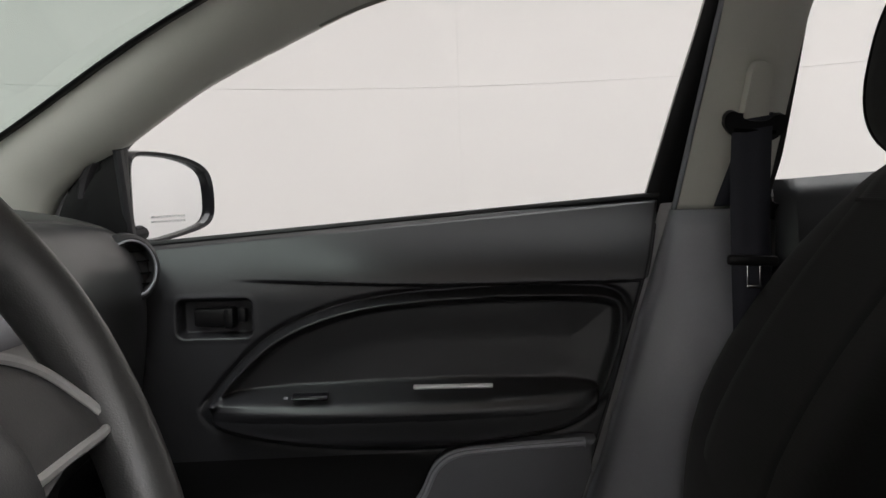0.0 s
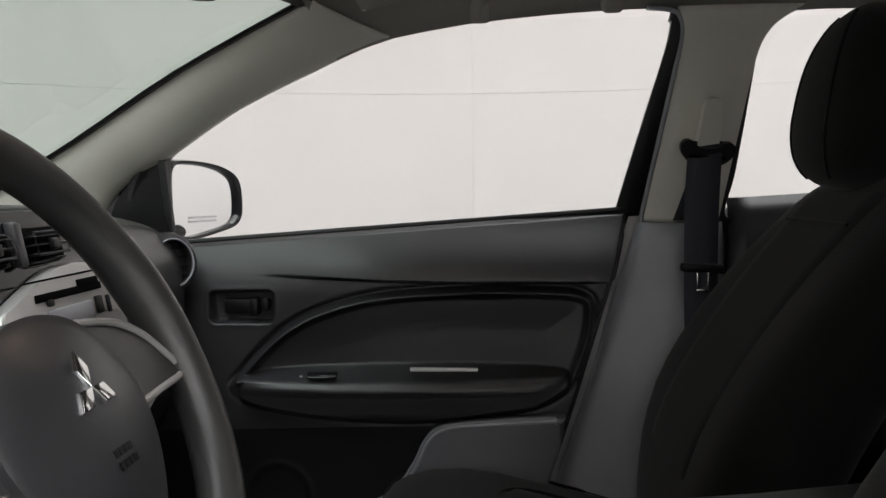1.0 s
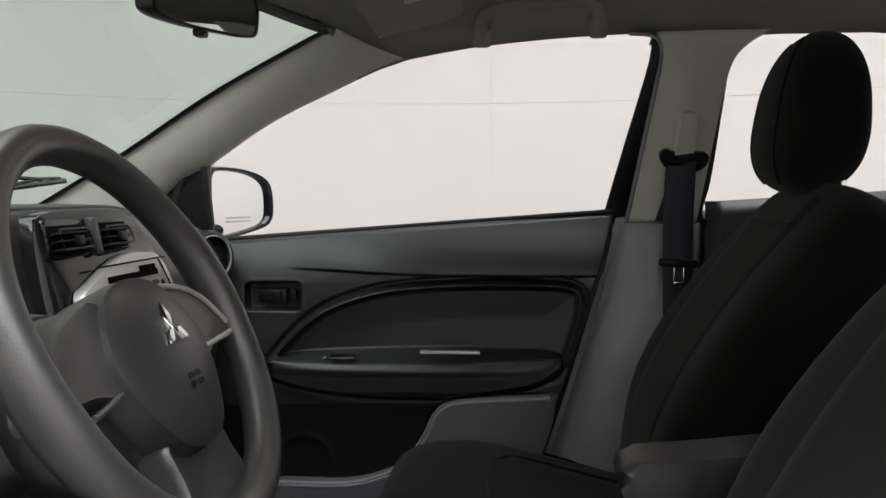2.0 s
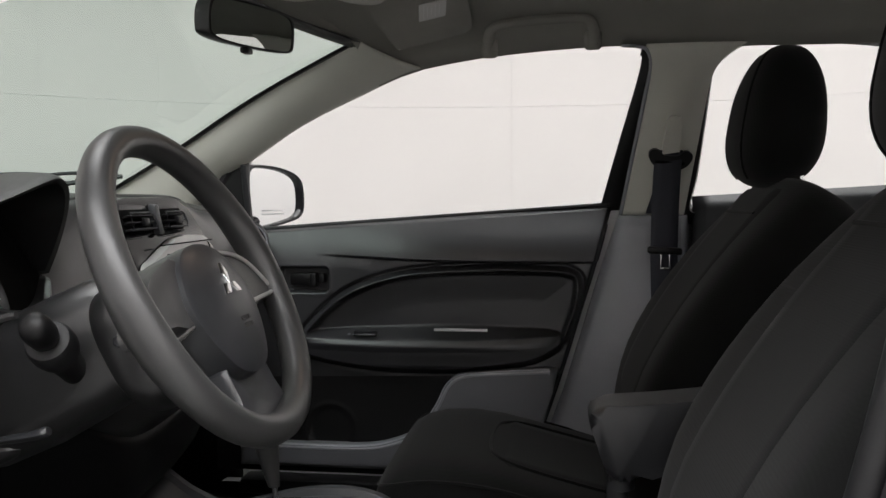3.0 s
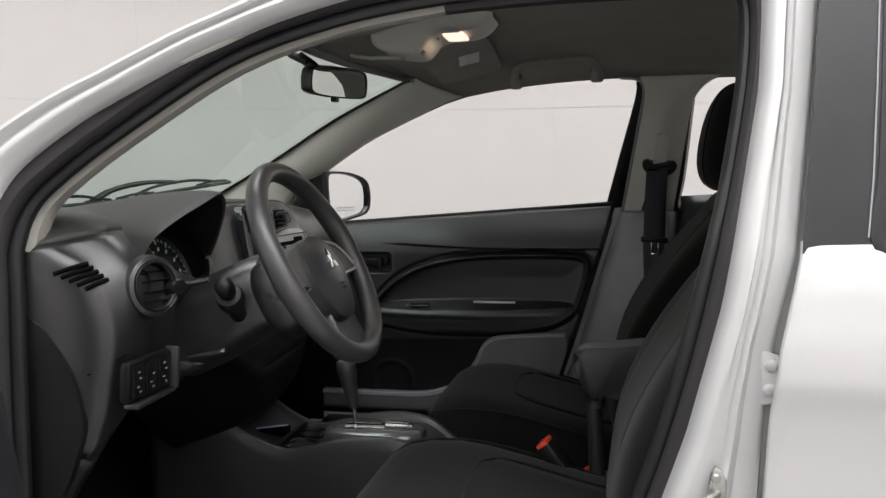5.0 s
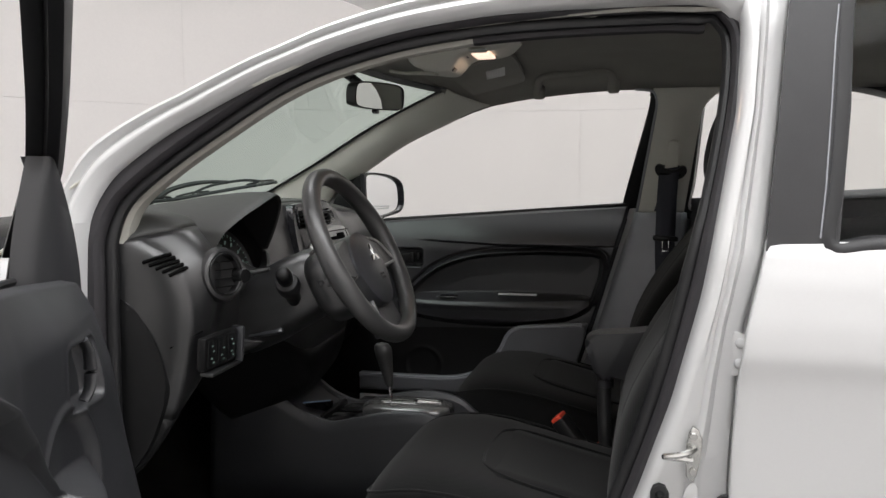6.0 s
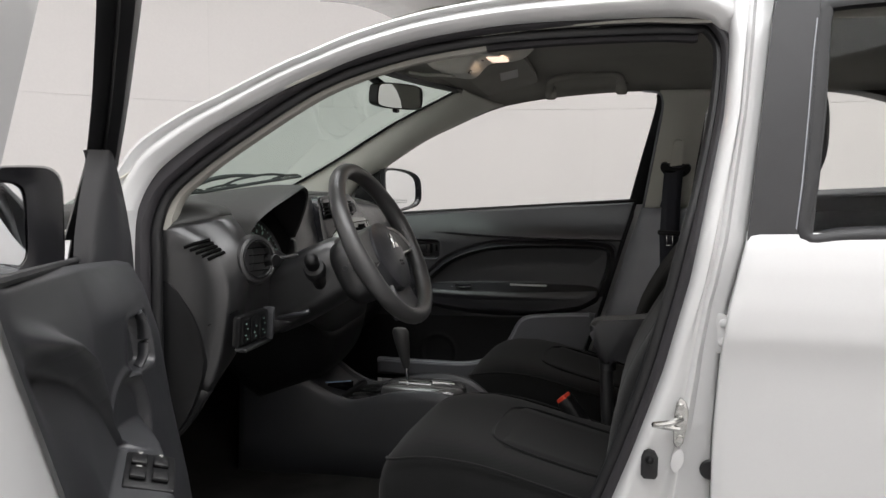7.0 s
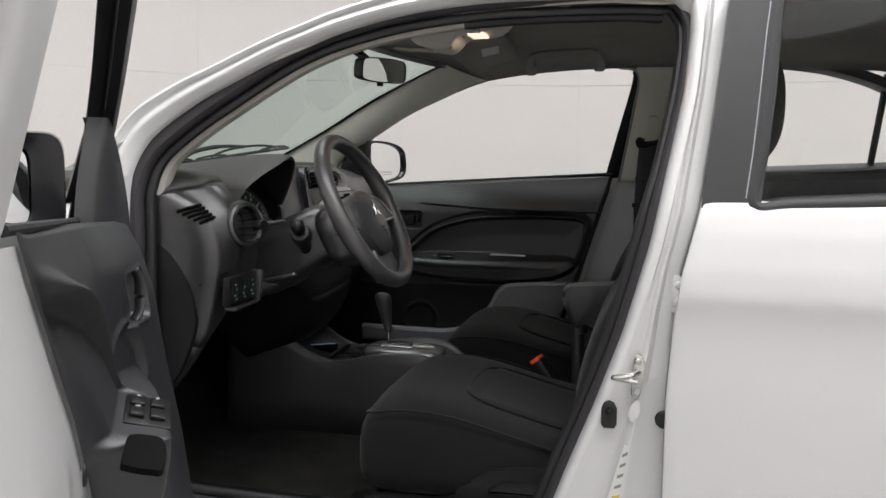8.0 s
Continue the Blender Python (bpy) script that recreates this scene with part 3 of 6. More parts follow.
dswitch = part("door_switch", prism([(0.503, 0.513), (0.508, 0.507), (0.526, 0.507), (0.530, 0.514), (0.530, 0.542), (0.524, 0.553), (0.515, 0.556), (0.507, 0.552), (0.503, 0.542)], JY + 0.002, JY - 0.008, 0.003), M_RUBBER, car, "black rubber door-light switch")
part("plunger", lathe([(0.001, 0.012), (0.004, 0.011), (0.006, 0.006), (0.007, 0)], (0.517, JY - 0.008, 0.540), (0, -1, 0), 14), M_BLACK, dswitch)
part("plug", lathe([(0.001, 0.003), (0.014, 0.003), (0.017, 0)], (0.612, JY + 0.009, 0.527), (0, -1, 0), 20), M_RUBBER, car, "brown-black rubber plug")
sticker = part("sticker", prism([(0.515, 0.36), (0.54, 0.37), (0.555, 0.47), (0.545, 0.48)], JY - 0.0005, JY - 0.0015), M_LABEL, car, "worn paper sticker")
for i in range(5):
    part("print_bar", prism([(0.526 + 0.004 * i, 0.375 + 0.02 * i), (0.539 + 0.003 * i, 0.38 + 0.02 * i), (0.540 + 0.003 * i, 0.386 + 0.02 * i), (0.527 + 0.004 * i, 0.381 + 0.02 * i)], JY - 0.0016, JY - 0.0022), M_PRINT if i else M_YELLOW, sticker)
part("jamb_plug", prism([tuple(q) for q in cat([(0.556, 0.520), (0.566, 0.530), (0.571, 0.548), (0.566, 0.560), (0.556, 0.555), (0.549, 0.535)], 3, True)], JY + 0.003, JY - 0.0025, 0.001), M_PAINT, car, "pale grey oval plug in the jamb")
leaf = cat([(0.6125, 0.722), (0.612, 0.740), (0.6155, 0.751), (0.6145, 0.762), (0.6145, 0.779), (0.620, 0.783), (0.632, 0.778), (0.640, 0.770), (0.640, 0.722), (0.630, 0.7205), (0.620, 0.717)], 3, True)
hinge = part("rear_door_hinge", prism([tuple(q) for q in leaf], -0.730, -0.7485, 0.0015), M_PAINT, car, "white painted door hinge plate with two bolts")
for x, z in ((0.6265, 0.766), (0.6250, 0.736)):
    part("bolt", lathe([(0.001, 0.0035), (0.0062, 0.003), (0.0074, 0.0018), (0.0076, 0)], (x, -0.7485, z), (0, -1, 0), 20), M_PAINT, hinge)

# ---- doors ----
POD = cat([(-0.310, 0.592), (-0.285, 0.627), (-0.255, 0.660), (-0.205, 0.702), (-0.146, 0.733), (-0.066, 0.758), (0.025, 0.771), (0.167, 0.778), (0.288, 0.777), (0.345, 0.771), (0.370, 0.750), (0.369, 0.700), (0.350, 0.641), (0.328, 0.596), (0.272, 0.562), (0.202, 0.548), (0.066, 0.532), (-0.113, 0.536), (-0.262, 0.560)], 5, True)
POCKET = cat([(-0.44, 0.357), (-0.25, 0.355), (-0.13, 0.357), (-0.06, 0.372), (-0.003, 0.40), (0.042, 0.462), (0.066, 0.510), (0.098, 0.533), (0.16, 0.541), (0.30, 0.550)], 5) + [np.array(q) for q in ((0.322, 0.548), (0.312, 0.50), (0.255, 0.30), (-0.44, 0.30))]


def nearer(pts):
    return [np.array((0.23 + (q[0] - 0.23) * 0.983, 0.972 + (q[1] - 0.972) * 0.983)) for q in pts]


POD, POCKET = nearer([q + (0.004 * smooth(0.2, 0.36, q[0]), 0.006 * smooth(0.62, 0.74, q[1])) for q in POD]), nearer(POCKET)


def belt_z(x):
    return 0.866 + (x + 0.42) * 0.068


def panel_y(X, Z):
    """How far the inner door panel stands from the car's middle."""
    base = 0.637 + 0.070 * smooth(0.775, 0.975, Z)
    zc = np.interp(X, [-0.35, -0.19, 0.0, 0.166, 0.40], [0.815, 0.807, 0.798, 0.794, 0.795])
    p = 0.022 * smooth(-0.26, -0.02, X) * smooth(zc - 0.001, zc + 0.005, Z) * (1 - smooth(zc + 0.012, 0.93, Z))
    d = inside(X, Z, POD)
    up = smooth(0.60, 0.63, Z)
    p = p + (0.016 * np.exp(-((d - 0.009) / 0.0062) ** 2) - 0.009 * np.exp(-((d + 0.005) / 0.0045) ** 2)) * (0.12 + 0.88 * up)
    p = p - (0.007 * smooth(0.008, 0.022, d) + 0.007 * smooth(0.012, 0.085, d)) * up
    k = np.clip((X - 0.022) / 0.305, -1, 1)
    lens = np.sqrt(1 - k * k)
    z2 = np.interp(X, [-0.30, -0.26, -0.10, 0.06, 0.22, 0.32], [0.617, 0.616, 0.613, 0.615, 0.620, 0.629])
    z1 = z2 + 0.031 * lens
    a = 0.056 * lens ** 0.35
    low = np.where(Z > z2 - 0.020, 1 - 0.08 * smooth(z2 - 0.004, z2 - 0.020, Z), 0.90 - 0.06 * smooth(z2 - 0.02, 0.56, Z) - 0.18 * smooth(0.565, 0.54, Z))
    f = np.where(Z > z2, 1 - smooth(z2 + 0.002, z1 + 0.003, Z), low * smooth(-0.006, 0.016, d))
    p = p + a * f * (d > -0.012)
    # handle cup
    hx, hz = np.abs(X + 0.277) - 0.049, np.abs(Z - 0.752) - 0.019
    hd = 0.013 - (np.hypot(np.maximum(hx, 0), np.maximum(hz, 0)) + np.minimum(np.maximum(hx, hz), 0))
    p = p - 0.030 * smooth(0.0, 0.006, hd) + 0.0007 * np.exp(-((hd + 0.003) / 0.004) ** 2)
    # speaker
    r = np.hypot(X + 0.215, Z - 0.395)
    p = p + 0.003 * np.exp(-((r - 0.062) / 0.006) ** 2) * 0.5 - 0.004 * smooth(0.06, 0.045, r)
    # rounded rim
    return base - p


def driver_panel_y(X, Z):
    """The driver's panel: a scoop under a slanting crest, and an armrest with switches."""
    b = 0.635 + 0.036 * smooth(-0.28, -0.05, X)
    base = b + (0.70 - b) * smooth(0.80, 0.925, Z)
    front = np.interp(Z, [0.30, 0.36, 0.486, 0.62, 0.744, 0.82, 0.87, 0.93], [0.530, 0.540, 0.557, 0.582, 0.600, 0.622, 0.648, 0.70])
    base = front + (base - front) * smooth(-0.40, -0.20, X)
    zc = np.interp(X, [-0.45, -0.30, -0.25, -0.20, -0.10, 0.0, 0.10, 0.20, 0.35, 0.45], [0.36, 0.455, 0.505, 0.56, 0.658, 0.738, 0.795, 0.835, 0.872, 0.885])
    g = Z - zc
    scoop = np.interp(Z, [0.30, 0.60, 0.64, 0.72, 0.80, 0.90], [0.640, 0.642, 0.646, 0.664, 0.686, 0.697]) + 0.022 * smooth(0.10, 0.32, X)
    low = smooth(0.004, -0.022, g) * smooth(-0.32, -0.24, X)
    y = base + (scoop - base) * low - 0.022 * np.exp(-((g - 0.004) / 0.012) ** 2) * smooth(-0.34, -0.22, X)
    # arched hollow ahead of the switches
    e = np.hypot((X + 0.205) / 0.080, (Z - 0.63) / 0.088)
    y = y + 0.009 * smooth(1.0, 0.82, e) - 0.005 * np.exp(-((e - 1.05) / 0.07) ** 2)
    # armrest
    z2 = 0.622 - 0.3 * np.clip(X - 0.14, 0, 1) ** 2
    edge = np.interp(X, [-0.30, -0.25, -0.18, -0.10, 0.0, 0.09, 0.18, 0.25, 0.31], [0.630, 0.612, 0.598, 0.588, 0.579, 0.575, 0.583, 0.615, 0.675]) + 0.10 * np.clip(z2 - 0.03 - Z, 0, 1)
    top = (1 - smooth(z2, z2 + 0.022, Z)) * smooth(-0.32, -0.25, X)
    y = y + (np.minimum(edge, y) - y) * top
    # handle cup
    hx, hz = np.abs(X + 0.277) - 0.044, np.abs(Z - 0.752) - 0.030
    hd = 0.013 - (np.hypot(np.maximum(hx, 0), np.maximum(hz, 0)) + np.minimum(np.maximum(hx, hz), 0))
    return y + 0.030 * smooth(0.0, 0.006, hd) - 0.0018 * np.exp(-((hd + 0.003) / 0.004) ** 2)


def panel_grid(surface, xf, nu=400, nv=320):
    rows = []
    for t in np.linspace(0, 1, nv):
        s = np.linspace(0, 1, nu)
        x = xf + 0.9 * s
        for _ in range(3):
            z = 0.29 + (belt_z(x) - 0.29) * t
            xr = 0.446 - 0.297 * (0.915 - z) - 0.03 * (1 - np.cos((z - 0.6) * 3)) * (z < 0.6)
            if surface is driver_panel_y:
                xr = xr - 0.050 - 0.55 * (0.915 - z)
            x = xf + (xr - xf) * s
        rows.append((x, z))
    X, Z = np.array([r[0] for r in rows]), np.array([r[1] for r in rows])
    Y = surface(X, Z)
    # roll the edges outwards
    S = np.linspace(0, 1, nu)[None, :]
    Y = Y + (0.035 if surface is panel_y else 0.018) * smooth(0.985, 1.0, S) + 0.012 * smooth(0.988, 1.0, np.linspace(0, 1, nv)[:, None])
    if surface is driver_panel_y:
        k = smooth(0.86, 0.985, S)
        Y = Y * (1 - k) + k * np.interp(Z, [0.30, 0.60, 0.70, 0.77, 0.85, 0.92], [0.664, 0.671, 0.676, 0.683, 0.691, 0.697])
        Y = Y + 0.05 * smooth(0.025, 0.0, S) ** 2
    return [[(X[j, i], Y[j, i], Z[j, i]) for i in range(nu)] for j in range(nv)]


def door_mirror(owner, side, local, red):
    """Outside mirror: foot, housing and glass, facing back and towards the driver."""
    a, b = Vector((-0.470, 0.795, 0)), Vector((-0.392, 0.985, 0))
    if side < 0:
        a, b = Vector((-0.335, 0.742, 0)), Vector((-0.295, 0.962, 0))
    u = (b - a).normalized()
    w = (b - a).length
    n = Vector((u.y, -u.x, 0))
    out = cat([(-0.006, 0.905), (-0.007, 0.95), (-0.006, 1.005), (0.004, 1.025), (0.03, 1.031), (0.10, 1.028), (w - 0.045, 1.016), (w - 0.010, 0.998), (w + 0.004, 0.970), (w + 0.006, 0.925), (w - 0.002, 0.902), (w - 0.026, 0.887), (0.12, 0.875), (0.055, 0.866), (0.022, 0.869), (0.002, 0.885)], 4, True)
    if side < 0:
        out = [np.array((q[0], 0.922 + (q[1] - 0.945) * 1.10)) for q in out]
    c = np.mean(out, axis=0)

    def ring_at(k, depth, out_by=0.0):
        return [tuple(a + u * (c[0] + out_by + (q[0] - c[0]) * k) + n * depth + Vector((0, 0, c[1] + (q[1] - c[1]) * k))) for q in out]
    lip, aside = (0.90, 0.0) if side > 0 else (0.74, 0.024)
    rows = [ring_at(lip, -0.004, aside), ring_at(lip + 0.03, 0.008, aside), ring_at(1.0, 0.012), ring_at(1.03, -0.005), ring_at(1.02, -0.04), ring_at(0.88, -0.085), ring_at(0.55, -0.11), ring_at(0.1, -0.117)]
    g = grid(rows, cu=True, cap=True)
    gm = grid([ring_at(lip + 0.01, -0.002, aside), ring_at(0.5, 0.000, aside), ring_at(0.01, 0.001, aside)], cu=True, cap=True)
    if side < 0:
        gm = ([(x + 0.15 * (z - 0.922) + 0.010, y, z) for x, y, z in gm[0]], gm[1])
    foot = tube(cat([(-0.50, 0.70, 0.875), (-0.49, 0.76, 0.878), (-0.47, 0.82, 0.885)], 4), [0.028] * 9, 12, flat=0.55)
    if side < 0:
        foot = tube(cat([(-0.42, 0.712, 0.846), (-0.37, 0.75, 0.846), (-0.335, 0.80, 0.848), (-0.34, 0.86, 0.855)], 4), [0.030, 0.030, 0.029, 0.028, 0.027, 0.026, 0.026, 0.027, 0.028, 0.031, 0.034, 0.036, 0.036], 12, flat=0.8)
        g, gm, foot = flip(g), flip(gm), flip(foot)
    if local is not None:
        g, gm, foot = placed(g, local), placed(gm, local), placed(foot, local)
    h = part("mirror_housing", merge(g, foot), M_GLOSSBLACK, owner, "black door mirror housing", local=local is not None)
    part("mirror_glass", gm, M_MIRROR, h, "mirror glass")
    if red:
        bars = []
        for j, z in enumerate((0.912, 0.903)):
            for i in range(9):
                s = 0.055 + i * 0.0098
                q = a + u * s + n * 0.0018
                bars.append(rbox((q.x, q.y, z), (0.007, 0.0008, 0.004), 0, (0, 0, math.degrees(math.atan2(u.y, u.x)))))
        part("print", merge(*bars), M_PAINT, h, "faint print")


def front_door(owner, side, local):
    """The inside and the skin of a front door; local brings it into the thing's own frame."""
    put = lambda g: placed(g if side > 0 else flip(g), local) if local is not None else (g if side > 0 else flip(g))
    loc = local is not None
    add = lambda name, g, mat, parent=owner, label="", **k: part(name, put(g), mat, parent, label, local=loc, **k)
    if side > 0:
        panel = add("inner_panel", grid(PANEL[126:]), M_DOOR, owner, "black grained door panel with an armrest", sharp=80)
        # same panel below the armrest, its shade painted in by a darker plastic
        add("lower_panel", grid(PANEL[:127]), M_SHADED, owner, "lower door panel, shade below the armrest put into its colour", sharp=80)
    else:
        panel = add("inner_panel", grid(PANEL_DRV), M_DOOR, owner, "black grained door panel with an armrest", sharp=80)
    if side > 0:
        # pocket face carries its shade in the colour; the rim keeps the plain grey
        add("map_pocket", prism([tuple(q) for q in POCKET], 0.640, 0.596, 0.016, seg=4), M_POCKET, owner, "grey map pocket, darkened for shade")
        rim = [q for q in POCKET[:46]]
        add("pocket_rim", tube([(q[0] + 0.004, 0.603, q[1] - 0.005) for q in rim], 0.0085, 8), M_GREY, owner, "rounded rim of the map pocket")
    # lever in its cup
    if side < 0:
        add("handle_cup", rbox((-0.272, 0.664, 0.752), (0.110, 0.010, 0.075), 0.004), M_SLOT, panel, "black hollow behind the release lever")
        bow = cat([(-0.290, 0.628, 0.796), (-0.297, 0.622, 0.780), (-0.301, 0.620, 0.752), (-0.298, 0.622, 0.726), (-0.291, 0.630, 0.710)], 5)
        add("handle_lever", tube(bow, 0.0095, 10, flat=0.6), M_DOOR, panel, "dark grey curved door release lever")
    else:
        add("handle_lever", merge(rbox((-0.284, 0.656, 0.752), (0.062, 0.016, 0.030), 0.006), rbox((-0.254, 0.650, 0.752), (0.016, 0.030, 0.034), 0.005)), M_BLACK, panel, "black door release lever")
    if side > 0:
        add("lock_knob", rbox((-0.234, 0.650, 0.756), (0.014, 0.020, 0.024), 0.005), M_BLACK, panel)
    if side > 0:
        add("pull_strip", rbox((0.102, 0.598, 0.6445), (0.122, 0.010, 0.0038), 0.0018, (25, 0, 0)), M_SILVER, panel, "silver edge of the pull cup")
    if side > 0:
        sw1 = add("window_switch", rbox((-0.120, 0.600, 0.632), (0.056, 0.016, 0.005), 0.002, (28, 0, 0)), M_GLOSSBLACK, panel, "gloss black window switch")
        add("switch_mark", merge(*[rbox((-0.158 + 0.012 * i, 0.598, 0.631), (0.006, 0.005, 0.001), 0, (28, 0, 0)) for i in range(2)]), M_GREY, sw1)
    add("speaker_grille", lathe([(0.001, 0.004), (0.045, 0.003), (0.052, 0)], (-0.215, 0.645, 0.395), (0, -1, 0), 28), M_BLACK, panel)
    # outer skin and shut faces
    rows = []
    for z in np.linspace(0.21, 0.915, 24):
        xr = 0.446 - 0.297 * (0.915 - max(z, 0.36)) - 0.02 * (z < 0.36)
        xe = gap_x(z) - 0.006
        ys = float(np.interp(z, [0.2, 0.3, 0.6, 0.70, 0.735, 0.80, 0.86, 0.92], [0.775, 0.795, 0.79, 0.793, 0.803, 0.795, 0.782, 0.762]))
        yf = 0.700 if side > 0 else float(np.interp(z, [0.30, 0.60, 0.70, 0.77, 0.85, 0.92], [0.668, 0.675, 0.680, 0.687, 0.695, 0.700]))
        rows.append([(xr - (0.004 if side > 0 else 0.064 + 0.55 * (0.915 - z)), yf, z), (xr + 0.012, yf + 0.004, z), (xr + 0.03, yf + 0.010, z), (xe - 0.06, 0.722, z), (xe - 0.03, 0.735, z), (xe - 0.008, 0.768, z), (xe, ys - 0.006, z), (xe - 0.006, ys, z), (0.2, ys + 0.002, z), (-0.2, ys, z), (-0.46, ys - 0.006, z), (-0.47, ys - 0.012, z), (-0.465, 0.71, z), (-0.49, 0.70, z)])
    rows = [[(x, y, 0.21 + (z - 0.21) * (belt_z(x) - 0.012 - 0.21) / 0.705) for x, y, z in r] for r in rows]
    add("door_shell", grid(rows), M_PAINT, owner, "white painted door shell", sharp=50)
    # window frame: dark inside, white edge behind
    frame_c = [(-0.437, 0.90), (-0.432, 1.0), (-0.42, 1.034), (-0.285, 1.112), (-0.15, 1.172), (-0.007, 1.228), (0.129, 1.252), (0.262, 1.265), (0.392, 1.272), (0.48, 1.273), (0.512, 1.262), (0.515, 1.24), (0.505, 1.19), (0.47, 1.06), (0.435, 0.925), (0.43, 0.90)]
    c = cat(frame_c, 5)

    def strip(prof):
        rows = []
        for i, p in enumerate(c):
            t = c[min(i + 1, len(c) - 1)] - c[max(i - 1, 0)]
            t = t / np.linalg.norm(t)
            o = np.array((-t[1], t[0]))
            off = (0.05 if side > 0 else -0.005) if i < 48 else 0.0
            rows.append([(p[0] + o[0] * (q[0] + off), glass_y(p[1]) + q[1] + (0.0 if side > 0 else (-0.012 if i < 48 else 0.006)) - 0.29 * o[1] * (q[0] + off), p[1] + o[1] * (q[0] + off)) for q in prof])
        return rows
    dark = strip([(0.004, 0.030), (-0.014, 0.028), (-0.016, 0.004), (0.002, 0.0), (0.026, 0.006), (0.030, 0.030)] if side > 0 else [(0.004, 0.052), (-0.012, 0.048), (-0.014, 0.030), (-0.010, 0.026), (-0.016, 0.020), (-0.016, 0.004), (0.002, 0.0), (0.026, 0.006), (0.034, 0.030), (0.034, 0.052)])
    add("window_frame", grid(dark if side > 0 else dark[:50], cu=True), M_BLACK, owner, "black window frame", sharp=50)
    if side > 0:
        add("frame_edge", grid(strip([(0.028, 0.008), (0.05, 0.016), (0.056, 0.040), (0.045, 0.062), (0.012, 0.064), (0.010, 0.032)]), cu=True), M_BLACK, owner, "black window frame edge", sharp=50)
    if side < 0:
        add("rear_frame", grid(strip([(0.0, 0.030), (-0.012, 0.026), (-0.013, 0.010), (0.004, -0.004), (0.040, 0.004), (0.072, 0.012), (0.080, 0.030), (0.070, 0.050)])[50:], cu=True), M_PAINT, owner, "white painted rear window frame", sharp=50)
        add("frame_seal", tube([q[5] for q in strip([(0, 0)] * 5 + [(0.088, 0.028)])[50:]], 0.010, 8), M_RUBBER, owner, "black rubber frame seal")
    add("waist_seal", tube([(x, glass_y(belt_z(x)) + 0.002, belt_z(x) + 0.002) for x in np.linspace(-0.44, 0.44, 12)], 0.0055, 8), M_RUBBER, owner)
    # the driver's window is wound down
    pane = side > 0 and add("window_pane", grid([[(x, glass_y(z) + 0.018, z) for x in np.linspace(max(-0.44, -0.44 + (z - 1.03) * 1.9), 0.425 + (z - 0.9) * 0.25, 9)] for z in np.linspace(0.88, 1.262, 9)]), M_GLASS, owner, "clear window glass")
    if pane:
        pane.visible_shadow = False
    sail = cat([(-0.428, 1.034), (-0.455, 1.018), (-0.50, 0.985), (-0.532, 0.945), (-0.548, 0.90), (-0.55, 0.868)], 5) + [np.array(q) for q in ((-0.428, 0.868),)]
    if side > 0:
        add("mirror_sail", prism([tuple(q) for q in sail], 0.700, 0.682, 0.006), M_BLACK, owner, "black mirror triangle")
        add("frame_post", tube([(-0.430, glass_y(0.868) - 0.012, 0.866), (-0.428, glass_y(1.03) - 0.006, 1.026)], 0.009, 8), M_DOOR, owner)
    else:
        back = cat([(-0.325, 0.697, 0.846), (-0.335, 0.692, 0.92), (-0.348, 0.682, 0.99), (-0.362, 0.672, 1.045)], 5)
        front = cat([(-0.425, 0.634, 0.815), (-0.422, 0.638, 0.89), (-0.405, 0.650, 0.97), (-0.375, 0.667, 1.045)], 5)
        rows = []
        for p, q in zip(back, front):
            mid = (p + q) / 2
            rows.append([p + (0.004, 0.025, 0), p + (0, 0.004, 0), p * 0.94 + q * 0.06 - (0, 0.004, 0), mid - (0, 0.006, 0), q * 0.9 + p * 0.1 - (0, 0.004, 0), q + (-0.004, 0.006, 0), q + (-0.004, 0.04, 0)])
        add("mirror_sail", grid(rows), M_DOOR, owner, "black mirror triangle", sharp=60)
        add("frame_post", tube(cat([(-0.43, 0.734, 0.845), (-0.43, 0.718, 0.93), (-0.43, 0.692, 1.05), (-0.40, 0.672, 1.09)], 4), 0.013, 8, flat=0.8), M_BLACK, owner)
    door_mirror(owner, side, local, side > 0)


PANEL, PANEL_DRV = panel_grid(panel_y, -0.50), panel_grid(driver_panel_y, -0.43)
passenger_door = thing("passenger_door", "closed front door with a black inner panel and clear window", "car door", pose(-0.45, 0.77, 0.3))
front_door(passenger_door, 1, None)

# the driver's door swings on its hinge
HX, HY, SWING = -0.4546, -0.9723, 57.8
driver_door = thing("driver_door", "white open driver's door with black inner panel", "car door", pose(HX, HY, 0.292, 0, 0, -SWING))
DLOCAL = pose(0.447, 0.77, -0.3)
front_door(driver_door, -1, DLOCAL)
dl = lambda g: placed(flip(g), DLOCAL)
SX = -0.024  # middle of the switches
sw = part("switch_panel", dl(rbox((SX, 0.606, 0.6315), (0.130, 0.062, 0.006), 0.003, (14, 0, 0))), M_BLACK, driver_door, "black window switch panel", local=True)
for i in range(2):
    for j in range(2):
        part("window_switch", dl(rbox((SX - 0.028 + 0.052 * i, 0.593 + 0.026 * j, 0.6345 + 0.0065 * j), (0.038, 0.020, 0.006), 0.0025, (14, 0, 0))), M_BLACK, sw)
part("switch_mark", dl(merge(rbox((SX - 0.040, 0.593, 0.6385), (0.008, 0.005, 0.001), 0, (14, 0, 0)), rbox((SX - 0.040, 0.618, 0.645), (0.008, 0.005, 0.001), 0, (14, 0, 0)), rbox((SX + 0.012, 0.618, 0.645), (0.006, 0.007, 0.001), 0, (14, 0, 0)))), M_PRINT, sw)
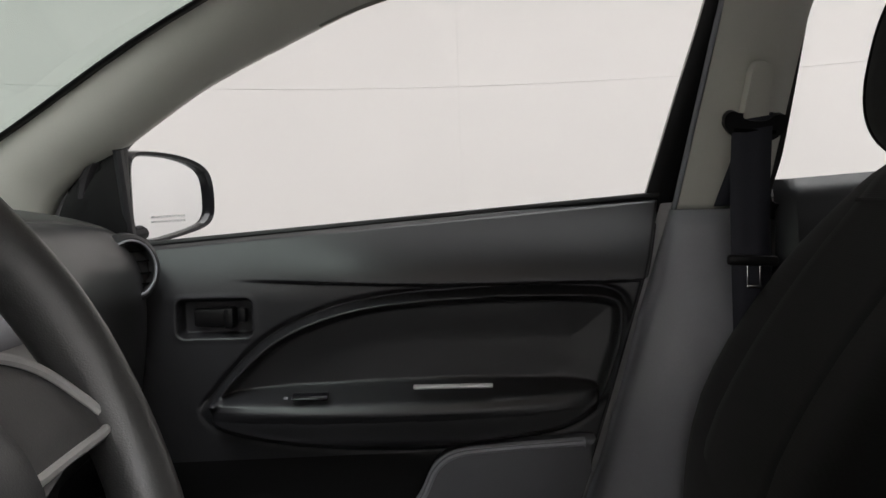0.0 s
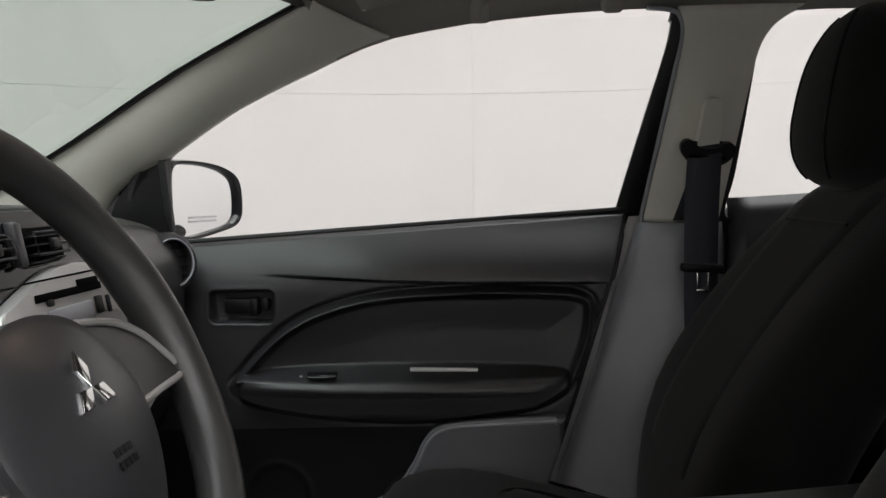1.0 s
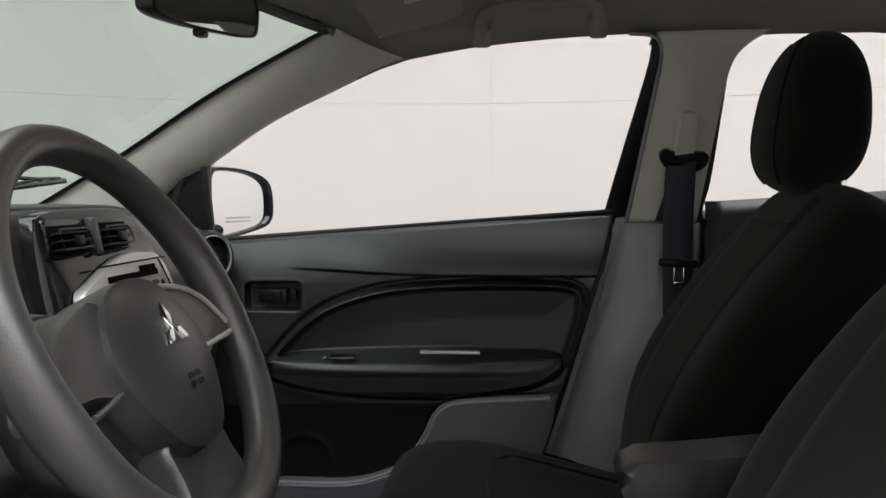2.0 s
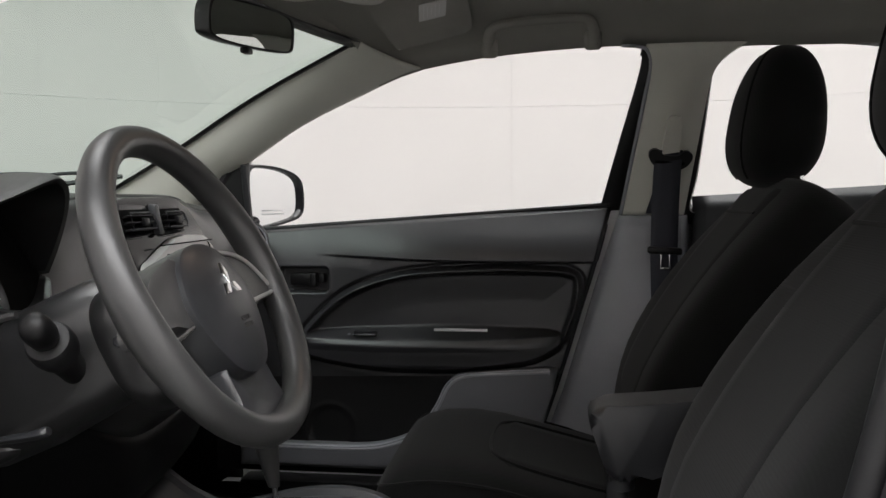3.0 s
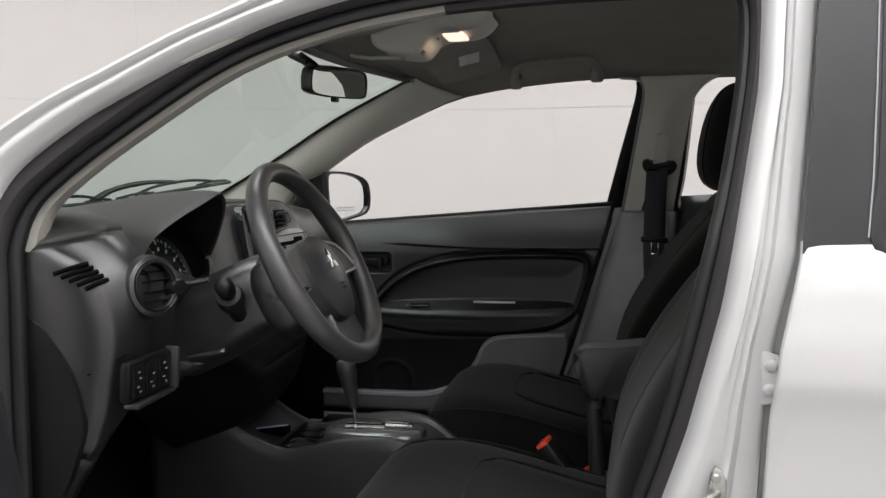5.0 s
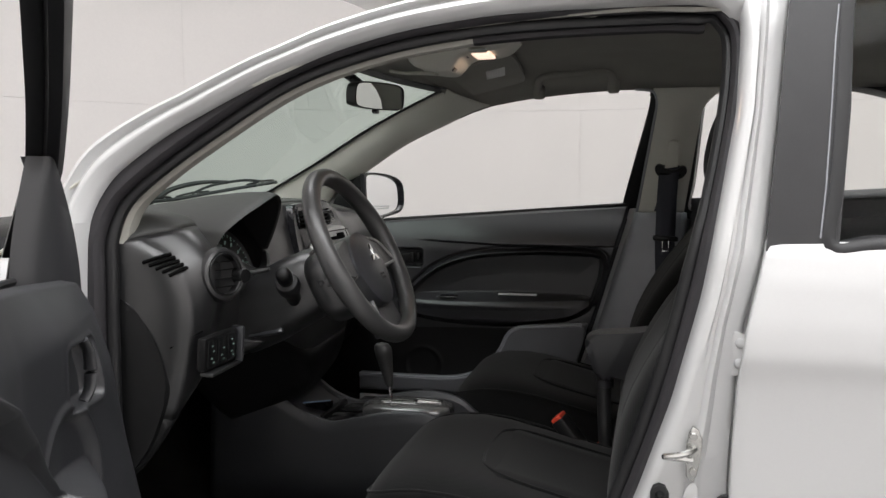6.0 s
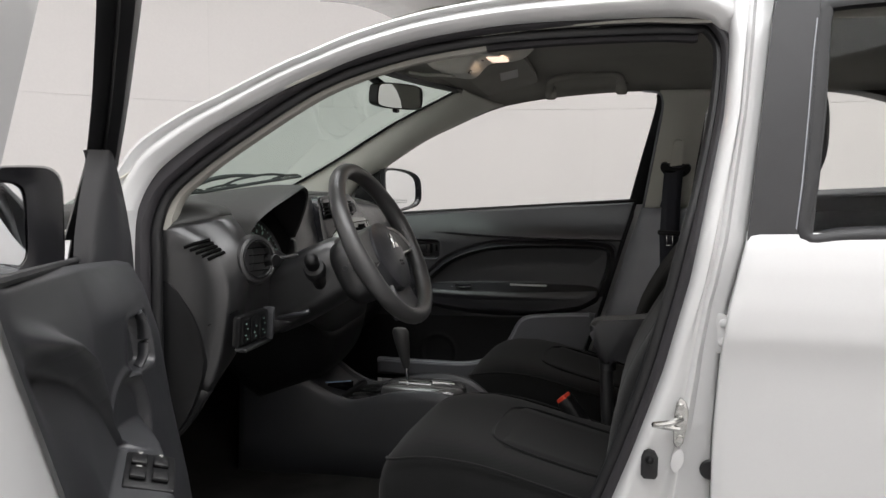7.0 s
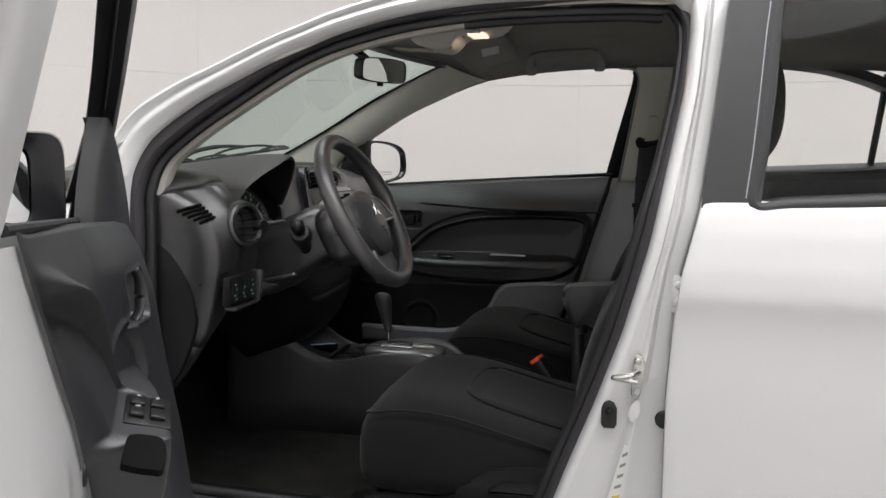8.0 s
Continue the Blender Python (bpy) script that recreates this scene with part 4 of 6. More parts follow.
cup = part("pull_cup", dl(placed(prism([tuple(q) for q in cat([(-0.055, -0.022), (0.045, -0.024), (0.058, -0.008), (0.055, 0.018), (0.04, 0.024), (-0.045, 0.020), (-0.058, 0.008)], 4, True)], -0.004, 0.0035, 0.002, "z"), pose(0.150, 0.608, 0.6335, 14, 0, 0))), M_SLOT, driver_door, "black pull cup", local=True)
part("lower_knob", dl(lathe([(0.001, 0.004), (0.012, 0.003), (0.014, 0)], (0.24, 0.666, 0.648), (0, -1, 0), 16)), M_BLACK, driver_door, local=True)



def rear_door(side):
    d = thing("rear_door", "closed white rear door with a black window surround" if side < 0 else "closed rear door with a plain black inner panel", "car door", pose(0.66, side * 0.77, 0.3))
    # the far door stands a little further forward
    put = lambda g: ([(x - 0.122, y, z) for x, y, z in g[0]], g[1]) if side > 0 else flip(g)
    rows = []
    zs = np.concatenate([np.linspace(0.2, 0.66, 10), np.linspace(0.68, 0.915, 22)])
    for z in zs:
        xe = gap_x(z) + 0.002
        ys = float(np.interp(z, [0.2, 0.3, 0.45, 0.6, 0.68, 0.715, 0.735, 0.745, 0.76, 0.80, 0.86, 0.90, 0.915], [0.775, 0.797, 0.796, 0.7925, 0.7925, 0.7945, 0.7975, 0.800, 0.801, 0.797, 0.784, 0.770, 0.760]))
        rows.append([(xe + 0.03, ys - 0.05, z), (xe + 0.003, ys - 0.022, z), (xe, ys - 0.010, z), (xe + 0.0015, ys - 0.003, z), (xe + 0.006, ys, z), (xe + 0.02, ys + 0.001, z)] + [(x, ys + 0.004 * math.sin((x - 0.6) * 3), z) for x in (0.8, 0.95, 1.1, 1.25, 1.47)])
    part("door_skin", put(grid(rows)), M_PAINT, d, "white painted door skin", sharp=35)
    film = [(0.655, 0.901), (0.750, 0.909), (0.771, 1.10), (0.782, 1.285), (0.700, 1.295), (0.692, 1.26), (0.676, 1.10)]
    g = prism(film, 0.0, 0.006, 0.002)
    g = ([(x, outer_y(z) - y + 0.002, z) for x, y, z in g[0]], g[1])
    part("pillar_cover", put(g), M_FILM, d, "satin dark pillar cover")
    c = cat([(0.742, 0.912), (0.752, 0.99), (0.762, 1.10), (0.770, 1.20), (0.776, 1.262), (0.79, 1.278), (0.95, 1.284), (1.10, 1.276), (1.25, 1.25), (1.40, 1.19), (1.47, 1.08), (1.47, 0.975), (1.40, 0.96), (1.1, 0.938), (0.95, 0.924), (0.80, 0.914)], 5, True)

    def strip(prof, y0):
        rows = []
        for i, p in enumerate(c):
            t = c[(i + 1) % len(c)] - c[i - 1]
            t = t / np.linalg.norm(t)
            o = np.array((-t[1], t[0]))
            rows.append([(p[0] + o[0] * q[0], outer_y(p[1]) + q[1] + y0 - 0.29 * o[1] * q[0], p[1] + o[1] * q[0]) for q in prof])
        return rows
    part("window_seal", put(grid(strip([(0.012, 0.004), (0.004, 0.007), (-0.006, 0.004), (-0.010, -0.012), (0.0, -0.06), (0.014, -0.06)], 0.0), cu=True, cv=True)), M_RUBBER, d, "black rubber window seal", sharp=50)
    part("window_frame", put(grid(strip([(0.012, 0.001), (0.022, 0.002), (0.027, -0.004), (0.027, -0.06), (0.012, -0.06)], 0.0), cu=True, cv=True)), M_FILM, d, "dark window frame", sharp=50)
    part("window_trim", put(tube([(x - 0.017, outer_y(z) + 0.0035, z) for x, z in ((0.743, 0.92), (0.752, 0.99), (0.762, 1.10), (0.770, 1.20), (0.776, 1.255))], 0.0011, 6)), M_GREY, d, "thin grey window edge")
    part("window_pane", put(grid([[(x, outer_y(z) - 0.022, z) for x in np.linspace(0.735, 1.46, 6)] for z in np.linspace(0.90, 1.262, 6)])), M_GLASS, d, "clear window glass")
    part("division_bar", put(tube([(1.37, outer_y(0.93) - 0.026, 0.93), (1.385, outer_y(1.25) - 0.026, 1.25)], 0.011, 8)), M_BLACK, d)
    # inner panel
    X, Z = np.meshgrid(np.linspace(0.0, 1.0, 60), np.linspace(0, 1, 60))
    xx = 0.752 + X * 0.75
    zb = 0.945 + (xx - 0.75) * 0.055
    zz = 0.27 + (zb - 0.27) * Z
    xx = xx - 0.06 * (1 - Z) * (1 - X)
    yy = np.interp(zz, [0.25, 0.80, 0.88, 0.93, 1.0], [0.665, 0.665, 0.675, 0.690, 0.705]) - 0.05 * np.exp(-((zz - 0.62) / 0.035) ** 2) * smooth(0.75, 0.85, xx) - 0.012 * smooth(0.80, 0.815, zz) * (1 - smooth(0.82, 0.92, zz))
    yy = yy + 0.02 * smooth(0.97, 1, Z) + 0.03 * smooth(0.03, 0, X)
    ip = part("inner_panel", put(grid([[(xx[j, i], yy[j, i], zz[j, i]) for i in range(60)] for j in range(60)])), M_DOOR, d, "black grained rear door panel")
    part("handle_bezel", put(rbox((0.855, 0.664, 0.80), (0.11, 0.012, 0.055), 0.005)), M_GREY, ip)
    part("handle_lever", put(rbox((0.865, 0.657, 0.80), (0.07, 0.012, 0.036), 0.005)), M_BLACK, ip)
    return d


rear_door(-1)
rear_door(1)

# ---- dashboard ----
DASH = {  # across the car: a line of (x, z) from the windscreen over the face to the knees
    -0.656: [(-0.95, 0.90), (-0.62, 0.925), (-0.45, 0.920), (-0.385, 0.895), (-0.325, 0.855), (-0.300, 0.79), (-0.305, 0.70), (-0.345, 0.57), (-0.42, 0.47), (-0.55, 0.40)],
    -0.612: [(-0.97, 0.905), (-0.62, 0.935), (-0.41, 0.935), (-0.335, 0.905), (-0.288, 0.85), (-0.284, 0.785), (-0.300, 0.71), (-0.325, 0.62), (-0.42, 0.55), (-0.60, 0.52)],
    -0.54: [(-0.99, 0.908), (-0.62, 0.94), (-0.41, 0.935), (-0.345, 0.905), (-0.300, 0.85), (-0.298, 0.785), (-0.312, 0.71), (-0.335, 0.645), (-0.43, 0.62), (-0.62, 0.60)],
    -0.40: [(-1.02, 0.91), (-0.62, 0.945), (-0.43, 0.93), (-0.38, 0.89), (-0.35, 0.84), (-0.30, 0.77), (-0.29, 0.71), (-0.33, 0.67), (-0.45, 0.65), (-0.62, 0.62)],
    -0.26: [(-1.03, 0.912), (-0.62, 0.945), (-0.42, 0.945), (-0.365, 0.92), (-0.335, 0.86), (-0.31, 0.77), (-0.30, 0.70), (-0.33, 0.65), (-0.44, 0.62), (-0.60, 0.58)],
    -0.15: [(-1.03, 0.912), (-0.62, 0.948), (-0.41, 0.952), (-0.362, 0.940), (-0.345, 0.88), (-0.325, 0.80), (-0.305, 0.70), (-0.30, 0.60), (-0.34, 0.50), (-0.50, 0.42)],
    0.0: [(-1.03, 0.912), (-0.62, 0.948), (-0.41, 0.952), (-0.365, 0.942), (-0.352, 0.88), (-0.338, 0.80), (-0.315, 0.70), (-0.30, 0.60), (-0.34, 0.48), (-0.50, 0.42)],
    0.18: [(-1.03, 0.912), (-0.62, 0.948), (-0.42, 0.950), (-0.37, 0.938), (-0.358, 0.88), (-0.345, 0.80), (-0.325, 0.70), (-0.32, 0.60), (-0.36, 0.50), (-0.50, 0.42)],
    0.30: [(-1.01, 0.91), (-0.62, 0.944), (-0.45, 0.940), (-0.385, 0.915), (-0.35, 0.86), (-0.335, 0.78), (-0.35, 0.70), (-0.37, 0.60), (-0.43, 0.52), (-0.55, 0.46)],
    0.45: [(-0.99, 0.908), (-0.62, 0.938), (-0.47, 0.932), (-0.405, 0.905), (-0.37, 0.855), (-0.36, 0.78), (-0.37, 0.70), (-0.39, 0.60), (-0.45, 0.52), (-0.55, 0.46)],
    0.58: [(-0.97, 0.905), (-0.62, 0.928), (-0.48, 0.918), (-0.415, 0.895), (-0.378, 0.85), (-0.37, 0.78), (-0.38, 0.70), (-0.40, 0.60), (-0.45, 0.51), (-0.55, 0.44)],
    0.66: [(-0.95, 0.90), (-0.62, 0.915), (-0.50, 0.905), (-0.44, 0.885), (-0.41, 0.84), (-0.405, 0.76), (-0.41, 0.68), (-0.43, 0.58), (-0.47, 0.49), (-0.56, 0.42)],
    0.71: [(-0.93, 0.895), (-0.64, 0.90), (-0.54, 0.89), (-0.50, 0.87), (-0.48, 0.82), (-0.475, 0.74), (-0.48, 0.66), (-0.49, 0.56), (-0.51, 0.47), (-0.58, 0.40)],
}
# the end by the door turns round to face it
for y, dx, dz in ((-0.668, 0.010, 0.004), (-0.677, 0.027, 0.011), (-0.682, 0.052, 0.022), (-0.685, 0.095, 0.040), (-0.686, 0.19, 0.07)):
    DASH[y] = [(p[0] - (dx if i > 1 else 0), p[1] - dz * (1 - 0.15 * i if i < 5 else 0.4 - 0.2 * (i - 4))) for i, p in enumerate(DASH[-0.656])]


def dash_surface():
    ys = sorted(DASH)
    cols = [cat([(y, *q) for q in DASH[y]], 5) for y in ys]
    k = len(cols[0])
    lines = [cat([c[i] for c in cols], 5) for i in range(k)]
    return [[(p[1], p[0], p[2]) for p in line] for line in lines]


dash = thing("dashboard", "dark grey plastic dashboard with round vents and instrument hood", "dashboard", pose(-0.5, 0, 0.42))
DASH_ROWS = dash_surface()
part("top_pad", grid(DASH_ROWS[:15]), M_PAD, dash, "matt dark grey top pad", solid=0.006, sharp=60)
part("body", grid(DASH_ROWS[14:36]), M_DASH, dash, "grained dark grey dashboard face", solid=0.006, sharp=60)
# the face's lower rows and end cover are coloured darker for the shade there
part("lower_panel", grid(DASH_ROWS[35:]), M_SHADED, dash, "lower dashboard face with shade put into its colour", solid=0.006, sharp=60)
part("side_cover", prism([tuple(q) for q in cat([(-0.52, 0.792), (-0.42, 0.788), (-0.385, 0.755), (-0.358, 0.712), (-0.343, 0.66), (-0.345, 0.60), (-0.40, 0.49), (-0.52, 0.42)], 4, True)], -0.676, -0.6895, 0.003), M_SHADED, dash, "side cover of the dashboard, coloured dark for shade")
part("seam", tube([(-0.287, -0.6475, 0.731), (-0.309, -0.667, 0.718), (-0.334, -0.681, 0.704)], 0.0014, 6), M_SLOT, dash)
part("end_cap", prism([(p[0] - 0.0015, p[1] - 0.0015) for p in cat(DASH[0.71], 4)] + [(-0.93, 0.40)], 0.706, 0.712, 0.0015), M_DOOR, dash, "black plastic dashboard end cap")

# instrument hood: a mound that ends in a slanting mouth, highest towards the car's middle
HC = -0.42
RIM = cat([(-0.300, -0.592, 0.855), (-0.287, -0.574, 0.893), (-0.280, -0.545, 0.914), (-0.279, -0.48, 0.935), (-0.277, -0.43, 0.949), (-0.277, -0.37, 0.965), (-0.275, -0.342, 0.970), (-0.275, -0.325, 0.957), (-0.284, -0.315, 0.928), (-0.301, -0.308, 0.889), (-0.318, -0.305, 0.855)], 5)


def hood_row(back, rise, close=1.0):
    """The mouth's outline moved forward, raised and drawn together."""
    return [(p[0] - back, -0.44 + (p[1] + 0.44) * close, 0.885 + (p[2] - 0.885) * rise * close) for p in RIM]


part("instrument_hood", grid([hood_row(*q) for q in ((0.006, 0.96, 0.985), (0.001, 0.985, 0.995), (0.0, 1.02), (0.006, 1.07), (0.02, 1.10), (0.06, 1.10), (0.09, 1.08), (0.16, 1.0), (0.23, 0.88), (0.32, 0.74), (0.45, 0.45))]), M_PAD, dash, "dark grey instrument hood", sharp=60)
part("hood_lining", grid([hood_row(*q) for q in ((0.005, 0.96, 0.985), (0.02, 0.97, 0.97), (0.05, 0.96, 0.93), (0.10, 0.93, 0.88))]), M_BLACK, dash, "black lining of the instrument hood", sharp=60)
LIP = cat([(-0.292, -0.585, 0.874), (-0.283, -0.53, 0.856), (-0.279, -0.47, 0.834), (-0.281, -0.42, 0.821), (-0.296, -0.35, 0.820), (-0.320, -0.305, 0.850)], 5)
part("hood_lip", grid([[(p[0] + a, p[1], p[2] + b) for p in LIP] for a, b in ((-0.075, -0.012), (-0.02, -0.004), (-0.004, 0.0), (0.002, -0.004), (0.003, -0.012), (-0.012, -0.055))]), M_DASH, dash, "dark grey lower lip of the instrument panel", solid=0.003)
cluster = part("gauge_panel", grid([[(x, HC + y * w, z) for y in np.linspace(-0.15, 0.15, 7)] for x, z, w in ((-0.376, 0.928, 0.5), (-0.367, 0.915, 0.68), (-0.350, 0.885, 0.82), (-0.331, 0.845, 0.80), (-0.319, 0.815, 0.76), (-0.308, 0.79, 0.70))]), M_SLOT, dash, "black instrument panel", solid=0.004)


def dial(y, z, r):
    n = Vector((0.90, 0, 0.436))
    c = Vector((-0.324, y, z))
    d = part("dial", lathe([(0.001, 0.0), (r, 0.0), (r + 0.003, 0.004), (r + 0.006, 0.006), (r + 0.007, 0.0)], c, n, 36), M_BLACK, cluster, "round dial with pale marks")
    u, v = Vector((0, 1, 0)), Vector((-0.436, 0, 0.90))
    marks = []
    for i in range(25):
        w = radians(225 - 270 * i / 24)
        k = 0.80 if i % 3 == 0 else 0.88
        e = u * math.cos(w) + v * math.sin(w)
        q0, q1 = c + n * 0.002 + e * r * k, c + n * 0.002 + e * r * 0.97
        marks.append(tube([q0, q1], 0.0009 if i % 3 else 0.0014, 4))
        if i % 3 == 0:
            q = c + n * 0.002 + e * r * 0.64
            marks.append(rbox(q, (0.001, 0.006, 0.007), 0))
    part("marks", merge(*marks), M_DIALMARK, d)
    part("needle", tube([c + n * 0.004, c + n * 0.004 + (u * -0.75 + v * -0.66) * r * 0.8], 0.001, 5), M_PRINT, d)


dial(HC - 0.040, 0.842, 0.060)
part("warning_lamp", rbox((-0.336, HC + 0.030, 0.862), (0.004, 0.005, 0.004), 0.001), M_REDLAMP, cluster)


def round_vent(c, n, r, rim):
    n = Vector(n).normalized()
    c = Vector(c)
    v = part("round_vent", lathe([(r - 0.008, -0.03), (r - 0.006, 0.001), (r, 0.004), (r + 0.006, 0.001), (r + 0.010, -0.012)], c, n, 36), M_DASH, dash, "round air vent with a thin rim")
    part("core", lathe([(0.001, -0.02), (r - 0.008, -0.02), (r - 0.006, -0.03)], c, n, 24), M_SLOT, v)
    u = Vector((0, 0, 1)).cross(n).normalized()
    w = n.cross(u)
    for k in (-0.55, -0.2, 0.2, 0.55):
        h = math.sqrt(1 - k * k) * (r - 0.009)
        part("slat", grid([[c + w * k * r + u * s * h + n * dd for s in (-1, 0, 1)] for dd in (-0.018, -0.003)]), M_SLOT, v, solid=0.002)
    part("ring", ring(c + n * 0.004, n, r - 0.004, 0.0018), rim, v)
    return v


round_vent((-0.270, -0.592, 0.829), (0.93, -0.34, 0.12), 0.0425, M_BLACK)
round_vent((-0.378, 0.572, 0.842), (0.86, -0.48, 0.12), 0.046, M_GREY)
# demister slots by the side window, stacked on the shoulder
for i in range(5):
    t = i / 4
    a, b = Vector((-0.381 + 0.048 * t, -0.6835 + 0.005 * t, 0.857 - 0.023 * t)), Vector((-0.336 + 0.026 * t, -0.6640 + 0.008 * t, 0.872 - 0.025 * t))
    part("demister_slot", tube([a, a * 0.5 + b * 0.5 + Vector((0.004, -0.004, 0.002)), b], 0.0048, 8, flat=0.75), M_SLOT, dash, "black demister slot")
# knee panel below the column, with the tilt lever in its hollow
KN = []
for x, z in cat([(-0.31, 0.80), (-0.275, 0.76), (-0.262, 0.72), (-0.285, 0.675), (-0.36, 0.64)], 8):
    KN.append([(x + 0.03 * math.cos((y + 0.41) * 11) - 0.12 * float(smooth(0.058, 0.105, abs(y + 0.41))) - 0.022 * float(smooth(1.0, 0.7, math.hypot((y + 0.485) / 0.058, (z - 0.712) / 0.032))), y, z) for y in np.linspace(-0.54, -0.28, 48)])
knee = part("knee_panel", grid(KN), M_DASH, dash, "dark grey knee panel", solid=0.006)
part("tilt_lever", tube(cat([(-0.272, -0.490, 0.693), (-0.238, -0.502, 0.701), (-0.212, -0.508, 0.707), (-0.194, -0.507, 0.712)], 4), [0.006] * 4 + [0.007] * 5 + [0.008] * 3 + [0.006], 10, flat=0.7), M_MID, knee, "grey tilt lever")
# switch panel by the door
sp = part("switch_panel", rbox((-0.276, -0.616, 0.692), (0.020, 0.125, 0.064), 0.008, (0, 4, 0)), M_BLACK, dash, "black switch panel")
# light on the recess's side wall, put in as a paler grey bar
part("panel_side", rbox((-0.270, -0.549, 0.691), (0.026, 0.010, 0.070), 0.004, (0, 4, 0)), M_MID, sp, "side of the switch panel recess, painted lighter as if lit")
part("panel_ledge", rbox((-0.272, -0.612, 0.656), (0.026, 0.125, 0.008), 0.003, (0, 4, 4)), M_DASH, sp)
for i in range(3):
    b = part("switch", rbox((-0.268, -0.655 + 0.037 * i, 0.692), (0.010, 0.031, 0.050), 0.004), M_BLACK, sp)
    part("mark", merge(*[rbox((-0.2625, -0.657 + 0.037 * i + dy, 0.692 + dz), (0.0012, 0.005, 0.0025), 0) for dy, dz in ((0.0, 0.014), (0.004, 0.004), (-0.004, -0.008), (0.002, -0.016))[i % 2:]]), M_DIALMARK, b)
knob = part("side_knob", lathe([(0.001, 0.017), (0.012, 0.0165), (0.015, 0.013), (0.0165, 0.004), (0.020, 0.0), (0.021, -0.02)], (-0.262, -0.546, 0.822), (0.88, -0.45, 0.05), 24), M_BLACK, dash, "black round dimmer knob")
part("finger_lever", tube([(-0.262, -0.538, 0.826), (-0.236, -0.535, 0.828), (-0.208, -0.532, 0.834)], [0.0055, 0.0045, 0.004], 8), M_DASH, knob)

# centre stack, leaning forward towards its top


def lean(g):
    return [(x - 0.20 * (z - 0.84), y, z) for x, y, z in g[0]], g[1]


stack = part("centre_panel", lean(prism(cat([(-0.125, 0.925), (-0.10, 0.945), (0.0, 0.948), (0.11, 0.945), (0.15, 0.92), (0.20, 0.86), (0.205, 0.78), (0.15, 0.70), (0.05, 0.68), (-0.09, 0.69), (-0.13, 0.76), (-0.135, 0.85)], 4, True), -0.350, -0.318, 0.006, "x")), M_GLOSSBLACK, dash, "gloss black centre panel")


def square_vent(y, w):
    line = cat([(y - w / 2, 0.893), (y - w / 2 + 0.002, 0.930), (y - w / 2 + 0.012, 0.938), (y + w / 2 - 0.02, 0.936), (y + w / 2 - 0.008, 0.930), (y + w / 2, 0.900), (y + w / 2 - 0.006, 0.889), (y - w / 2 + 0.010, 0.886)], 3, True)
    v = part("air_vent", lean(prism([tuple(q) for q in line], -0.322, -0.314, 0.003, "x")), M_GLOSSBLACK, stack, "black air vent")
    part("core", lean(rbox((-0.315, y, 0.912), (0.006, w - 0.016, 0.036), 0.001)), M_SLOT, v)
    for z in (0.899, 0.909, 0.919):
        part("slat", lean(rbox((-0.309, y, z), (0.014, w - 0.018, 0.0022), 0.001, (0, -18, 0))), M_BLACK, v)
    # pale inner frame of the moving louvre
    a, b = y - w * 0.30, y + w * 0.40
    part("louvre_frame", lean(tube([(-0.303, a, 0.900), (-0.303, b, 0.900), (-0.303, b + 0.003, 0.906), (-0.304, b - 0.004, 0.922), (-0.304, b - 0.010, 0.925), (-0.304, a, 0.925)], 0.0018, 6, closed=True)), M_MID, v)
    part("slider", lean(rbox((-0.301, y + 0.005, 0.911), (0.008, 0.016, 0.013), 0.002)), M_BLACK, v)


square_vent(-0.060, 0.102)
square_vent(0.056, 0.096)
part("vent_divider", lean(rbox((-0.311, 0.0, 0.913), (0.014, 0.016, 0.050), 0.004)), M_MID, stack, "grey bar between the vents")
radio = part("radio_surround", lean(prism(cat([(-0.075, 0.838), (-0.045, 0.852), (0.02, 0.874), (0.06, 0.883), (0.13, 0.882), (0.165, 0.872), (0.195, 0.815), (0.192, 0.795), (0.16, 0.785), (0.0, 0.785), (-0.07, 0.80)], 4, True), -0.316, -0.300, 0.005, "x")), M_SILVER, dash, "silver radio surround")
part("disc_slot", lean(merge(rbox((-0.2995, 0.066, 0.853), (0.003, 0.150, 0.009), 0.001), rbox((-0.2990, 0.110, 0.860), (0.003, 0.050, 0.010), 0.001))), M_SLOT, radio)
part("panel_gap", lean(merge(rbox((-0.2995, 0.075, 0.872), (0.002, 0.20, 0.0022), 0.0005), rbox((-0.2995, 0.168, 0.845), (0.002, 0.0022, 0.056), 0.0005, (28, 0, 0)))), M_SLOT, radio)
part("radio_display", lean(rbox((-0.2995, 0.060, 0.824), (0.004, 0.100, 0.028), 0.002)), M_GREY, radio)
for y, z, w in ((0.126, 0.830, 0.016), (0.150, 0.828, 0.007), (0.018, 0.846, 0.012)):
    part("radio_button", lean(rbox((-0.2985, y, z), (0.005, w, 0.022 if z < 0.84 else 0.008), 0.002)), M_BLACK, radio)
part("radio_knob", lathe([(0.001, 0.014), (0.011, 0.013), (0.013, 0)], (-0.300, 0.0, 0.822), (1, 0, 0), 20), M_BLACK, radio)

# ---- steering ----
WC, WT = Vector((-0.063, -0.408, 0.854)), 0.48
WM = Matrix.Translation(WC) @ Matrix(((0, -math.sin(WT), math.cos(WT)), (1, 0, 0), (0, math.cos(WT), math.sin(WT)))).to_4x4()
steer = thing("steering_wheel", "dark grey three-spoke steering wheel with plain hub", "steering wheel", WM)
add = lambda name, g, mat, parent=steer, label="", **k: part(name, g, mat, parent, label, local=True, **k)
rim_rows = []
